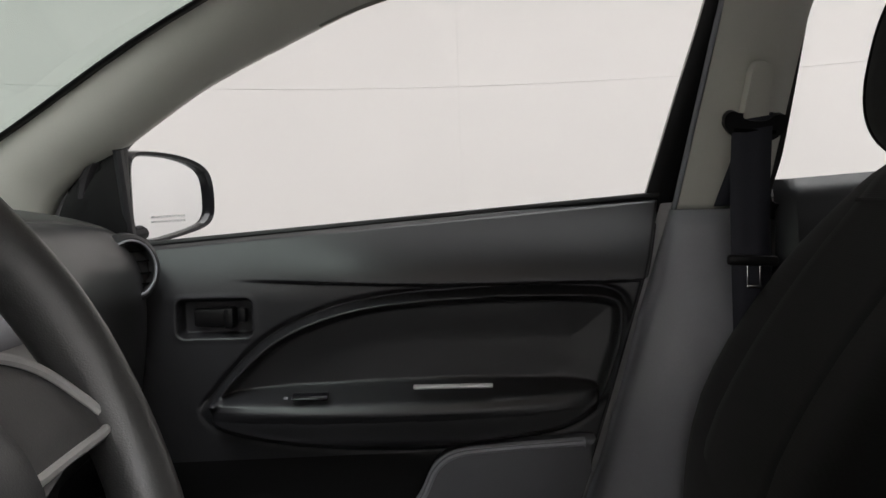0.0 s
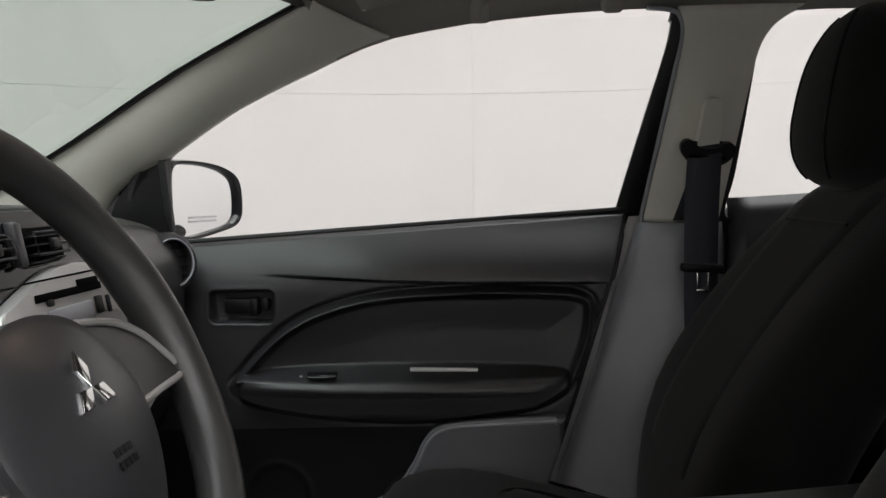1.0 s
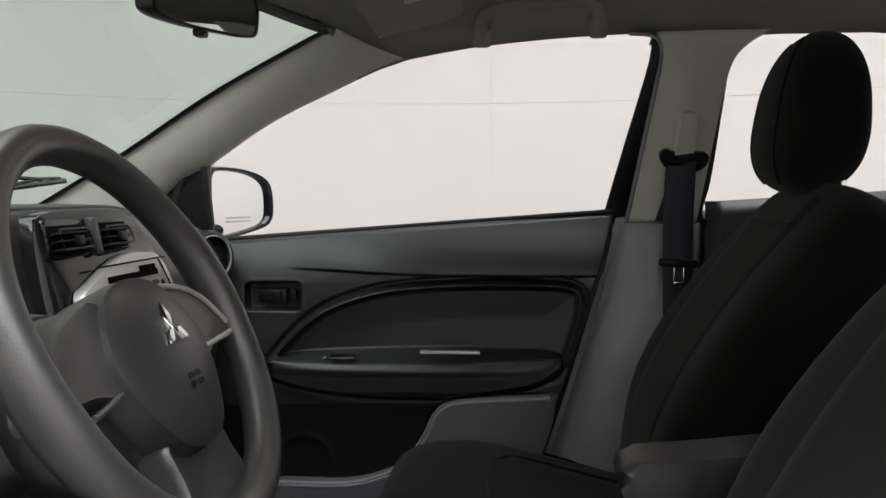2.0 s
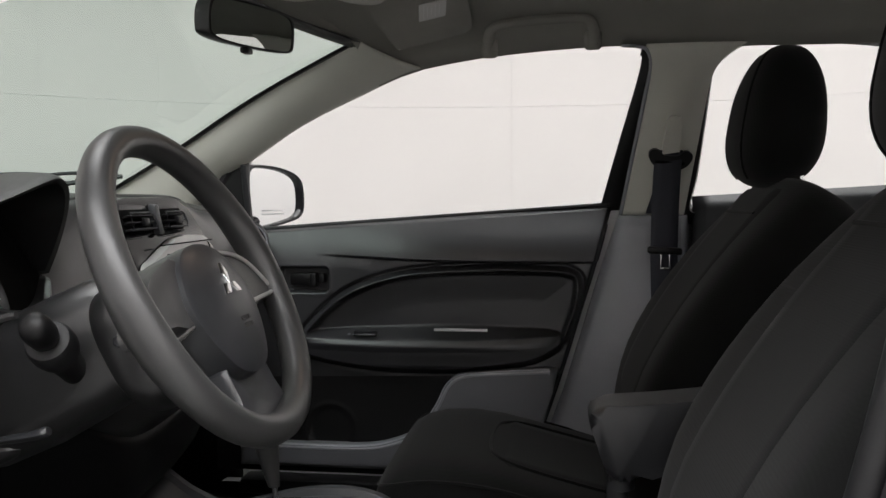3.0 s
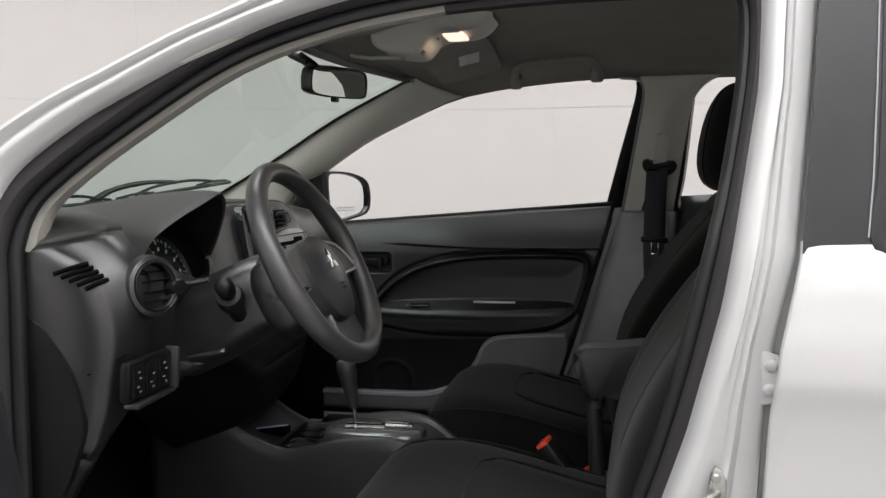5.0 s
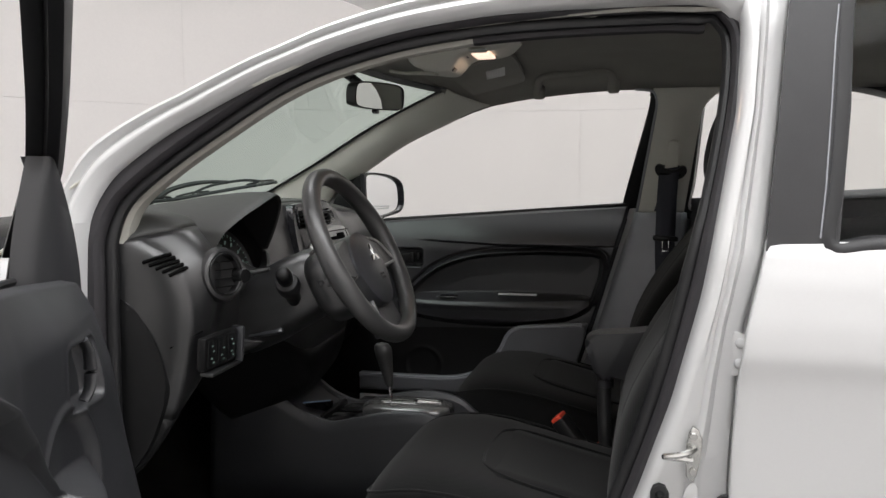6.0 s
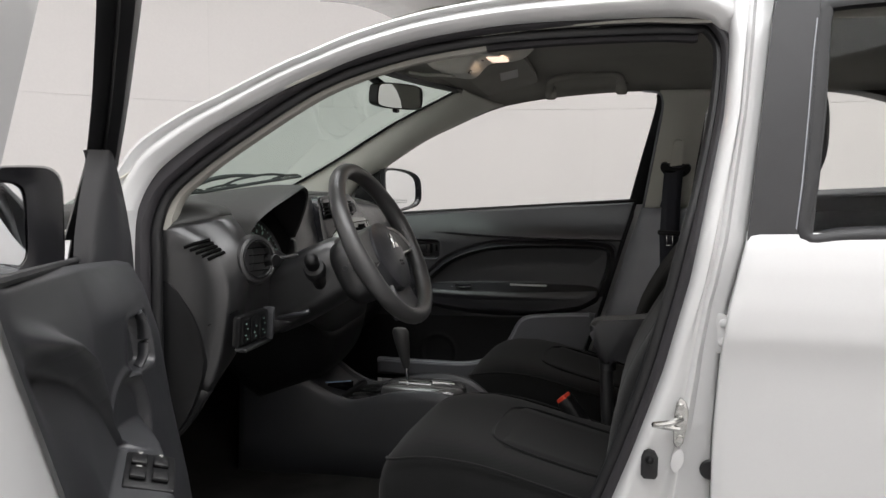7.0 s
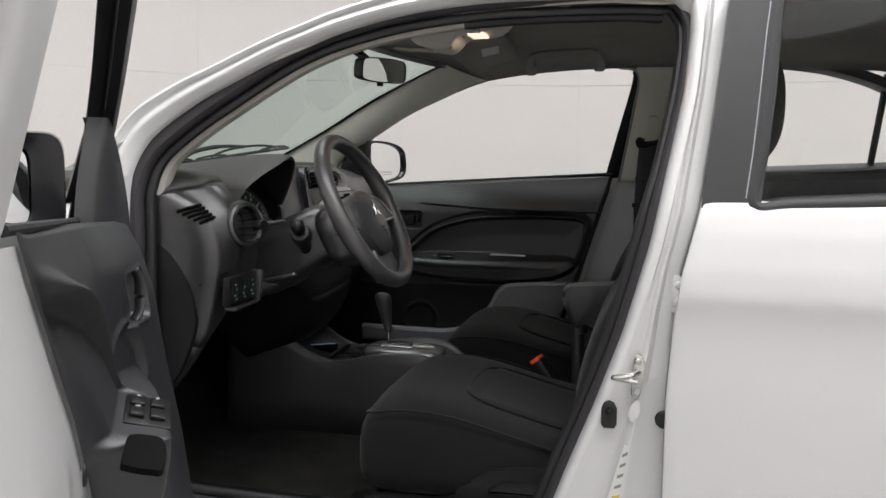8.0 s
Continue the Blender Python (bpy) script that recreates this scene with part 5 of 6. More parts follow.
for i in range(72):
    w = math.tau * i / 72
    fat = 1 + 0.12 * math.exp(-(math.sin(w - 0.25) / 0.3) ** 2)
    rim_rows.append([((0.1755 + 0.0172 * math.cos(q)) * math.cos(w), (0.1755 + 0.0172 * math.cos(q)) * math.sin(w), 0.0185 * fat * math.sin(q)) for q in (math.tau * j / 16 for j in range(16))])
add("rim", grid(rim_rows, cu=True, cv=True), M_WHEEL, steer, "grained dark grey rim")


def plate(poly, z0, z1, dome, mat, name, parent=steer, label="", rings=6):
    """A cushion over a closed outline: rises from z0 at the edge to z1 + dome in the middle."""
    c = np.mean(poly, axis=0)
    rows = []
    for k, h in [(1.0, z0), (1.0, z0 + (z1 - z0) * 0.7), (0.975, z1 - 0.001), (0.94, z1 + 0.001)] + [(0.94 * (1 - s / rings), z1 + dome * (1 - (1 - s / rings) ** 2)) for s in range(1, rings)]:
        rows.append([(c[0] + (q[0] - c[0]) * k, c[1] + (q[1] - c[1]) * k, h) for q in poly])
    return add(name, grid(rows, cu=True, cap=True), mat, parent, label)


HALF = [(0.025, 0.0445), (0.048, 0.036), (0.066, 0.018), (0.080, -0.008), (0.083, -0.030), (0.073, -0.062), (0.046, -0.098), (0.020, -0.110)]
HUB = cat([(0.0, 0.047)] + HALF + [(0.0, -0.112)] + [(-x, y) for x, y in HALF[::-1]], 3, True)
hub = plate(HUB, -0.045, 0.007, 0.014, M_MID, "hub", label="smooth dark grey airbag cover")
for s in (-1, 1):
    sp_poly = cat([(s * 0.050, 0.034), (s * 0.099, 0.027), (s * 0.129, 0.014), (s * 0.152, -0.008), (s * 0.168, -0.022), (s * 0.168, -0.036), (s * 0.145, -0.036), (s * 0.115, -0.036), (s * 0.070, -0.040)], 3, True)
    spoke = plate(sp_poly, -0.030, 0.000, 0.002, M_WHEEL, "spoke", label="dark grey spoke with a silver edge")
    edge = [(-0.131, -0.0475, 0.001), (-0.124, -0.0470, 0.001), (-0.110, -0.045, 0.001), (-0.086, -0.041, 0.001)] if s < 0 else [(s * 0.055, 0.033, 0.002), (s * 0.098, 0.026, 0.002), (s * 0.129, 0.012, 0.002), (s * 0.150, -0.009, 0.002), (s * 0.160, -0.023, 0.002), (s * 0.157, -0.031, 0.002), (s * 0.120, -0.033, 0.002), (s * 0.080, -0.035, 0.002)]
    add("spoke_edge", tube(cat(edge, 5), 0.0028, 8), M_SILVER if s > 0 else M_GUN, spoke, "silver edge" if s > 0 else "grey edge")
low = cat([(-0.046, -0.085), (0.046, -0.085), (0.055, -0.125), (0.062, -0.160), (0.040, -0.166), (0.0, -0.170), (-0.040, -0.166), (-0.062, -0.160), (-0.055, -0.125)], 3, True)
lower = plate(low, -0.032, -0.006, -0.006, M_MID, "lower_spoke", label="dark grey lower spoke")
rows = []
for h, a, b in ((-0.100, 0.070, 0.055), (-0.092, 0.100, 0.068), (-0.084, 0.112, 0.074), (-0.060, 0.117, 0.076), (-0.034, 0.110, 0.070), (-0.022, 0.090, 0.060)):
    rows.append([(a * math.copysign(abs(math.cos(w)) ** 0.6, math.cos(w)), -0.030 + b * math.copysign(abs(math.sin(w)) ** 0.7, math.sin(w)), h) for w in (math.tau * i / 48 for i in range(48))])
cover = add("back_cover", grid(rows, cu=True, cap=True), M_DASH, steer, "dark grey back cover with a screw hole", sharp=50)
add("screw_hole", lathe([(0.001, -0.002), (0.0035, -0.001), (0.005, 0.0012), (0.0065, 0.0)], (-0.1165, -0.020, -0.060), (-1, 0, 0), 16), M_MID, cover, "small screw in the cover")
# plain chrome badge of three small lozenges
badge = []
for a in (90, 210, 330):
    e, f = (math.cos(radians(a)), math.sin(radians(a))), (-math.sin(radians(a)), math.cos(radians(a)))
    q = [(0, 0), (e[0] * 0.012 + f[0] * 0.0068, e[1] * 0.012 + f[1] * 0.0068), (e[0] * 0.024, e[1] * 0.024), (e[0] * 0.012 - f[0] * 0.0068, e[1] * 0.012 - f[1] * 0.0068)]
    badge.append(placed(prism(q, 0.0, 0.004, 0.001, "z"), pose(-0.002, -0.010, 0.0195)))
add("badge", merge(*badge), M_CHROME, hub, "chrome badge")
add("emboss", merge(*[rbox((0.0 + 0.006 * (i - 1.5), -0.052 - 0.008 * j, 0.0200), (0.004, 0.005, 0.0008), 0) for i in range(4) for j in range(2)]), M_BLACK, hub)

column = thing("steering_column", "dark grey steering column shroud with stalks", "steering column", pose(-0.20, -0.408, 0.78))
rows = []
for s, r in ((-0.30, 0.085), (-0.24, 0.090), (-0.16, 0.086), (-0.10, 0.080), (-0.085, 0.070), (-0.082, 0.03)):
    rows.append([tuple(WM @ Vector((r * 0.95 * math.copysign(abs(math.cos(w)) ** 0.75, math.cos(w)), r * 0.85 * math.copysign(abs(math.sin(w)) ** 0.75, math.sin(w)) - 0.005, s))) for w in (math.tau * i / 32 for i in range(32))])
part("shroud", grid(rows, cu=True, cap=True), M_DASH, column, "dark grey plastic shroud", sharp=50)
for s in (-1, 1):
    ax = Vector((0.16, s * 0.80, 0.52)).normalized()
    p0 = Vector((-0.172, -0.408 + s * 0.115, 0.797))
    st = part("stalk", tube([p0 - ax * 0.055, p0 - ax * 0.02, p0 + ax * 0.004], [0.014, 0.016, 0.020], 16), M_BLACK, column, "black control stalk")
    part("stalk_ring", lathe([(0.014, -0.006), (0.0212, -0.002), (0.0232, 0.008), (0.0228, 0.022), (0.0205, 0.028), (0.0155, 0.030), (0.011, 0.030)], p0, ax, 28), M_RUBBER, st, "black ribbed ring")
    part("stalk_end", lathe([(0.0115, 0.028), (0.0120, 0.032), (0.0138, 0.035), (0.0152, 0.046), (0.0150, 0.058), (0.0130, 0.066), (0.008, 0.0705), (0.001, 0.072)], p0, ax, 28), M_BLACK, st, "black twist end")
part("ignition_lock", lathe([(0.001, 0.006), (0.012, 0.006), (0.015, 0.0), (0.015, -0.02)], WM @ Vector((0.085, -0.035, -0.12)), (0.6, 0.75, -0.1), 20), M_STEEL, column, "metal ignition lock")


# ---- pedals ----
for y, w, name in ((-0.47, 0.055, "brake_pedal"), (-0.34, 0.045, "accelerator_pedal")):
    pd = thing(name, "black rubber pedal on a steel arm", "pedal", pose(-0.62, y, 0.3))
    part("arm", tube(cat([(-0.80, y, 0.62), (-0.72, y, 0.48), (-0.65, y, 0.37)], 4), 0.010, 8), M_BLACK, pd)
    part("pad", rbox((-0.635, y, 0.36), (0.016, w * 1.5, 0.06), 0.005, (0, 30, 0)), M_RUBBER, pd)

# ---- centre console ----
console = thing("centre_console", "dark grey plastic centre console with gear lever", "console", pose(-0.15, 0, 0.2))
TOPL = [(-0.56, 0.47), (-0.45, 0.478), (-0.385, 0.470), (-0.325, 0.435), (-0.26, 0.412), (-0.20, 0.422), (-0.13, 0.440), (-0.05, 0.448), (0.02, 0.436), (0.07, 0.40), (0.12, 0.365), (0.20, 0.345), (0.35, 0.335), (0.50, 0.33)]
rows = []
for p in cat(TOPL, 4):
    hw = 0.112 + 0.02 * smooth(-0.25, -0.5, p[0])
    rows.append([(p[0], y, z) for y, z in ((-hw - 0.022, 0.20), (-hw - 0.014, 0.30), (-hw - 0.004, p[1] - 0.03), (-hw, p[1] - 0.006), (-hw + 0.006, p[1]), (-hw + 0.016, p[1] - 0.001),
                                          (-hw + 0.022, p[1] - 0.012), (0, p[1] - 0.016), (hw - 0.022, p[1] - 0.012), (hw - 0.016, p[1] - 0.001), (hw - 0.006, p[1]), (hw, p[1] - 0.006), (hw + 0.004, p[1] - 0.03), (hw + 0.014, 0.30), (hw + 0.022, 0.20))])
part("body", grid(rows), M_CONSOLE, console, "dark grey console body", solid=0.004)
part("tray", merge(grid([[(x, y, z) for y in np.linspace(-0.085, 0.085, 5)] for x, z in ((-0.46, 0.470), (-0.42, 0.43), (-0.34, 0.402), (-0.22, 0.400))]), rbox((-0.285, 0, 0.405), (0.012, 0.17, 0.03), 0.004)), M_BLACK, console, "black storage tray", solid=0.003)
card = part("tray_card", rbox((-0.315, -0.03, 0.425), (0.070, 0.004, 0.04), 0.001, (35, 0, 30)), M_GLOSSBLACK, console, "black card with a pale blue edge in the tray")
part("card_edge", rbox((-0.3155, -0.043, 0.4425), (0.070, 0.003, 0.004), 0.001, (35, 0, 30)), M_BLUE, card)
for y in (-0.045, 0.045):
    part("cup_holder", lathe([(0.030, -0.012), (0.034, 0.0), (0.040, 0.002), (0.040, -0.02)], (-0.245, y, 0.408), (0, 0, 1), 24), M_BLACK, console)
gate_line = cat([(-0.198, -0.026), (-0.18, -0.055), (-0.09, -0.066), (0.0, -0.058), (0.026, -0.03), (0.028, 0.0), (0.026, 0.03), (0.0, 0.058), (-0.09, 0.066), (-0.18, 0.055), (-0.198, 0.026), (-0.203, 0.0)], 4, True)
gc = np.mean(gate_line, axis=0)
gate = part("gear_plate", grid([[(gc[0] + (q[0] - gc[0]) * k, gc[1] + (q[1] - gc[1]) * k, z) for q in gate_line] for k, z in ((1.0, 0.415), (1.0, 0.430), (0.97, 0.438), (0.90, 0.4425), (0.75, 0.4455), (0.5, 0.447), (0.2, 0.4475))], cu=True, cap=True), M_GUN, console, "domed gunmetal gear gate plate")
part("gate_slot", merge(rbox((-0.105, -0.010, 0.4478), (0.085, 0.014, 0.002), 0.0005), rbox((-0.035, 0.008, 0.4470), (0.070, 0.013, 0.002), 0.0005)), M_SLOT, gate)
part("gate_trim", merge(tube([(-0.150, -0.019, 0.4475), (-0.060, -0.019, 0.4485)], 0.0020, 8), tube([(-0.148, -0.001, 0.4475), (-0.072, -0.001, 0.4485)], 0.0016, 8), tube([(-0.068, 0.018, 0.4480), (-0.002, 0.017, 0.4460)], 0.0020, 8), tube([(-0.060, -0.001, 0.4485), (0.0, 0.0, 0.4465)], 0.0022, 8), rbox((-0.006, 0.008, 0.4470), (0.010, 0.022, 0.003), 0.001)), M_CHROME, gate, "chrome slot edges")
lever = part("gear_lever", tube([(-0.128, -0.010, 0.435), (-0.132, -0.010, 0.50)], 0.0045, 10), M_CHROME, console, "chrome gear lever rod")
rows = []
for h, a, b in ((0.0, 0.0095, 0.0095), (0.015, 0.012, 0.011), (0.04, 0.0155, 0.014), (0.07, 0.020, 0.018), (0.088, 0.0225, 0.020), (0.101, 0.022, 0.0195), (0.109, 0.017, 0.015), (0.112, 0.007, 0.007)):
    rows.append([(-0.132 - h * 0.14 + a * math.cos(w), -0.010 - h * 0.1 + b * math.sin(w), 0.485 + h) for w in (math.tau * i / 20 for i in range(20))])
part("gear_knob", grid(rows, cu=True, cap=True), M_WHEEL, lever, "dark grey gear knob")

# ---- seats ----


def loop(cx, cy, cz, a, b, n, ex, ux, uz, shape=None):
    """A rounded section: half sizes a across y and b along the direction (ux, uz)."""
    row = []
    for i in range(n):
        w = math.tau * i / n
        c, s = math.cos(w), math.sin(w)
        p, q = math.copysign(abs(c) ** (2 / ex), c), math.copysign(abs(s) ** (2 / ex), s)
        k = b * q
        if shape is not None:
            k += shape(p, q)
        row.append((cx + ux * k, cy + a * p, cz + uz * k))
    return row


def front_seat(name, yc, label):
    seat = thing(name, label, "car seat", pose(0.25, yc, 0.2))
    rows = []
    for x, top, hw, k in ((-0.012, 0.395, 0.190, 0.040), (-0.010, 0.412, 0.222, 0.062), (-0.002, 0.436, 0.240, 0.082), (0.014, 0.457, 0.250, 0.098), (0.040, 0.472, 0.254, 0.110), (0.08, 0.482, 0.257, 0.116), (0.14, 0.484, 0.258, 0.116), (0.20, 0.475, 0.259, 0.112), (0.30, 0.450, 0.259, 0.102), (0.38, 0.430, 0.257, 0.092), (0.46, 0.412, 0.252, 0.08), (0.54, 0.40, 0.24, 0.06)):
        rows.append(loop(x, yc, top - k, hw, k, 64, 4.2, 0, 1, lambda p, q, x=x: (0.010 * abs(p) ** 4 - 0.012 * (1 - p * p)) * max(0, q) * smooth(0.02, 0.2, x)))
    cushion = part("cushion", grid(rows, cu=True, cap=True), M_CLOTH, seat, "black cloth seat cushion", sharp=70)
    ins = []
    for x in np.linspace(0.19, 0.46, 14):
        top = float(np.interp(x, [0.034, 0.07, 0.12, 0.20, 0.30, 0.38, 0.46], [0.463, 0.477, 0.484, 0.477, 0.450, 0.430, 0.412]))
        f = float(smooth(0.02, 0.2, x))
        ins.append([(x, yc + y, top + (0.014 * (abs(y) / 0.253) ** 4 - 0.014 * (1 - (y / 0.253) ** 2)) * f + 0.003 - (0.008 if abs(y) > 0.15 else 0) - (0.008 if x < 0.22 or x > 0.45 else 0)) for y in np.linspace(-0.155, 0.155, 15)])
    part("insert", grid(ins), M_INSERT, cushion, "ribbed black cloth insert")
    for sgn in (-1, 1):
        part("seam", tube([(x, yc + sgn * w, z) for x, z, w in cat([(-0.004, 0.425, 0.16), (0.004, 0.436, 0.215), (0.03, 0.447, 0.2475), (0.10, 0.458, 0.2535), (0.20, 0.452, 0.2550), (0.32, 0.424, 0.2545), (0.45, 0.39, 0.250)], 4)], 0.0028, 6), M_CLOTH, cushion)
    # piping round the insert, curving across in front
    pipe = cat([(0.45, -0.150), (0.34, -0.152), (0.25, -0.146), (0.205, -0.115), (0.192, -0.06), (0.190, 0.0), (0.192, 0.06), (0.205, 0.115), (0.25, 0.146), (0.34, 0.152), (0.45, 0.150)], 5)
    part("piping", tube([(x, yc + y, float(np.interp(x, [0.07, 0.12, 0.20, 0.30, 0.38, 0.46], [0.477, 0.484, 0.477, 0.450, 0.430, 0.412])) + 0.014 * (abs(y) / 0.253) ** 4 - 0.014 * (1 - (y / 0.253) ** 2) + 0.0005) for x, y in pipe], 0.0032, 6), M_CLOTH, cushion)
    base = part("base", rbox((0.24, yc, 0.29), (0.46, 0.40, 0.13), 0.03, seg=3), M_BLACK, seat, "black seat base")
    s = -1 if yc < 0 else 1
    valance = [(0.03, 0.27), (0.16, 0.275), (0.22, 0.30), (0.26, 0.345), (0.34, 0.365), (0.46, 0.37), (0.52, 0.36), (0.54, 0.30), (0.50, 0.24), (0.05, 0.235)]
    v = part("valance", prism([tuple(q) for q in cat(valance, 4, True)], yc + s * 0.235, yc + s * 0.268, 0.010, seg=3), M_SHADED, seat, "dark grey side trim")
    part("recline_lever", prism([tuple(q) for q in cat([(0.28, 0.315), (0.32, 0.338), (0.42, 0.345), (0.47, 0.335), (0.47, 0.318), (0.36, 0.316)], 4, True)], yc + s * 0.268, yc + s * 0.288, 0.006), M_BLACK, v)
    for y in (-0.19, 0.19):
        part("rail", rbox((0.22, yc + y, 0.222), (0.52, 0.05, 0.035), 0.006), M_BLACK, seat)
    # backrest
    spine = cat([(0.505, 0.375), (0.515, 0.46), (0.538, 0.56), (0.588, 0.67), (0.655, 0.775), (0.725, 0.865), (0.760, 0.912), (0.779, 0.938), (0.787, 0.950)], 3)
    k = len(spine)
    rows = []
    for i, p in enumerate(spine):
        t = spine[min(i + 1, k - 1)] - spine[max(i - 1, 0)]
        t = t / np.linalg.norm(t)
        f = i / (k - 1)
        hw = float(np.interp(f, [0, 0.06, 0.3, 0.55, 0.75, 0.88, 0.95, 1.0], [0.19, 0.235, 0.255, 0.252, 0.232, 0.195, 0.155, 0.08]))
        th = float(np.interp(f, [0, 0.06, 0.3, 0.7, 0.88, 0.95, 1.0], [0.05, 0.085, 0.095, 0.080, 0.070, 0.055, 0.02]))
        bol = 0.028 * math.exp(-((f - 0.36) / 0.30) ** 2)
        rows.append(loop(p[0], yc, p[1], hw, th, 48, 2.9, -t[1], t[0], lambda a, q, bol=bol: bol * (abs(a) ** 3 - 0.25 * (1 - a * a)) * max(0, q) * 1.6))
    back = part("backrest", grid(rows, cu=True, cap=True), M_CLOTH, seat, "black cloth backrest with side bolsters", sharp=70)
    ins = []
    for i in range(5, k - 6):
        p, t = spine[i], spine[i + 1] - spine[i - 1]
        t = t / np.linalg.norm(t)
        f = i / (k - 1)
        th = float(np.interp(f, [0, 0.06, 0.3, 0.7, 0.88], [0.05, 0.085, 0.095, 0.080, 0.070])) - 0.028 * 1.6 * 0.25 * math.exp(-((f - 0.36) / 0.30) ** 2) + 0.004
        ins.append([(p[0] - t[1] * (th - (0.009 if abs(y) > 0.135 else 0) - (0.004 if i in (5, k - 7) else 0)), yc + y, p[1] + t[0] * (th - (0.009 if abs(y) > 0.135 else 0))) for y in np.linspace(-0.14, 0.14, 13)])
    part("insert", grid(ins), M_INSERT, back, "ribbed black cloth insert")
    part("cross_seam", tube([ins[-4][j] for j in range(1, 12)], 0.0035, 6), M_CLOTH, back)
    # headrest; the driver's stands a little further back
    hx, ht = (0.743, 0.083) if yc < 0 else (0.724, 0.073)
    rows = []
    for f in np.sin(np.linspace(-math.pi / 2, math.pi / 2, 31)):
        c = math.sqrt(max(0.0, 1 - abs(f) ** 2.5))
        hw = (0.123 - 0.016 * f) * c + 0.006
        th = (ht - 0.012 * f) * c ** 0.9 + 0.004
        rows.append(loop(hx + 0.012 * f, yc, 1.092 + 0.132 * f, hw, th, 36, 2.5, -1, 0))
    rest = part("headrest", grid(rows, cu=True, cap=True), M_CLOTH, seat, "black cloth headrest with two seams", sharp=70)
    for p in (-0.52, 0.52):
        line = []
        for f in np.linspace(-0.86, 0.90, 24):
            c = math.sqrt(1 - abs(f) ** 2.5)
            q = (1 - abs(p) ** 2.5) ** 0.4
            line.append((hx + 0.012 * f - ((ht - 0.012 * f) * c ** 0.9 + 0.004) * q, yc + ((0.123 - 0.016 * f) * c + 0.006) * p, 1.092 + 0.132 * f))
        part("seam", tube(line, 0.0028, 6), M_CLOTH, rest)
    for y in (-0.065, 0.065):
        post = part("headrest_post", tube([(0.764, yc + y, 0.90), (0.748, yc + y, 1.0)], 0.0065, 10), M_CHROME, seat, "chrome headrest post")
        part("collar", lathe([(0.016, 0), (0.016, 0.010), (0.012, 0.014), (0.007, 0.014)], (0.757, yc + y, 0.944), (0, 0, 1), 16), M_BLACK, post)
    return seat


driver_seat = front_seat("driver_seat", -0.37, "black cloth driver's seat with headrest and folded-down armrest")
passenger_seat = front_seat("passenger_seat", 0.37, "black cloth front passenger seat with headrest")
side_line = cat([(0.362, 0.634), (0.366, 0.648), (0.385, 0.657), (0.46, 0.664), (0.60, 0.678), (0.625, 0.655), (0.60, 0.60), (0.46, 0.578), (0.425, 0.556), (0.405, 0.551), (0.388, 0.560), (0.372, 0.605)], 3, True)
arm = part("armrest", merge(prism([tuple(q) for q in side_line], -0.090, -0.128, 0.014, seg=4), prism([tuple(q) for q in side_line], -0.090, -0.050, 0.014, seg=4)), M_DOOR, driver_seat, "dark grey padded armrest", sharp=60)
part("bracket_ring", lathe([(0.015, -0.010), (0.020, -0.008), (0.020, 0.010), (0.015, 0.012)], (0.407, -0.092, 0.542), (0, 0, 1), 20), M_MID, arm, "grey collar under the armrest")
part("armrest_bracket", merge(tube(cat([(0.40, -0.092, 0.585), (0.405, -0.094, 0.50), (0.41, -0.10, 0.40), (0.42, -0.105, 0.33)], 4), 0.016, 10), rbox((0.405, -0.093, 0.555), (0.03, 0.03, 0.02), 0.004)), M_DASH, arm)


def buckle(y, x, z):
    b = thing("seat_belt_buckle", "black seat belt buckle with red release button", "seat belt buckle", pose(x + 0.05, y, z - 0.1), group="front seat belt buckles")
    m = pose(x, y, z, 0, -38, -8)
    part("case", placed(rbox((0, 0, -0.045), (0.032, 0.056, 0.095), 0.007), m), M_BLACK, b)
    part("button", placed(rbox((0, 0, 0.004), (0.024, 0.048, 0.010), 0.002), m), M_RED, b, "red release button")
    part("stem", tube([m @ Vector((0, 0, -0.07)), m @ Vector((0, 0, -0.12))], 0.012, 8, flat=0.4), M_BLACK, b)


buckle(-0.130, 0.308, 0.462)
buckle(0.110, 0.385, 0.330)

# rear bench
bench = thing("rear_bench", "black cloth rear bench seat", "car seat", pose(1.2, 0, 0.25))
part("cushion", rbox((1.10, 0, 0.42), (0.50, 1.26, 0.20), 0.06, (0, 5, 0), 4), M_CLOTH, bench)
part("backrest", rbox((1.42, 0, 0.66), (0.15, 1.26, 0.56), 0.06, (0, 20, 0), 4), M_CLOTH, bench)
for y in (-0.36, 0.36):
    part("headrest", rbox((1.52, y, 1.00), (0.09, 0.24, 0.13), 0.04, (0, 12, 0), 4), M_CLOTH, bench)

# ---- seat belts ----


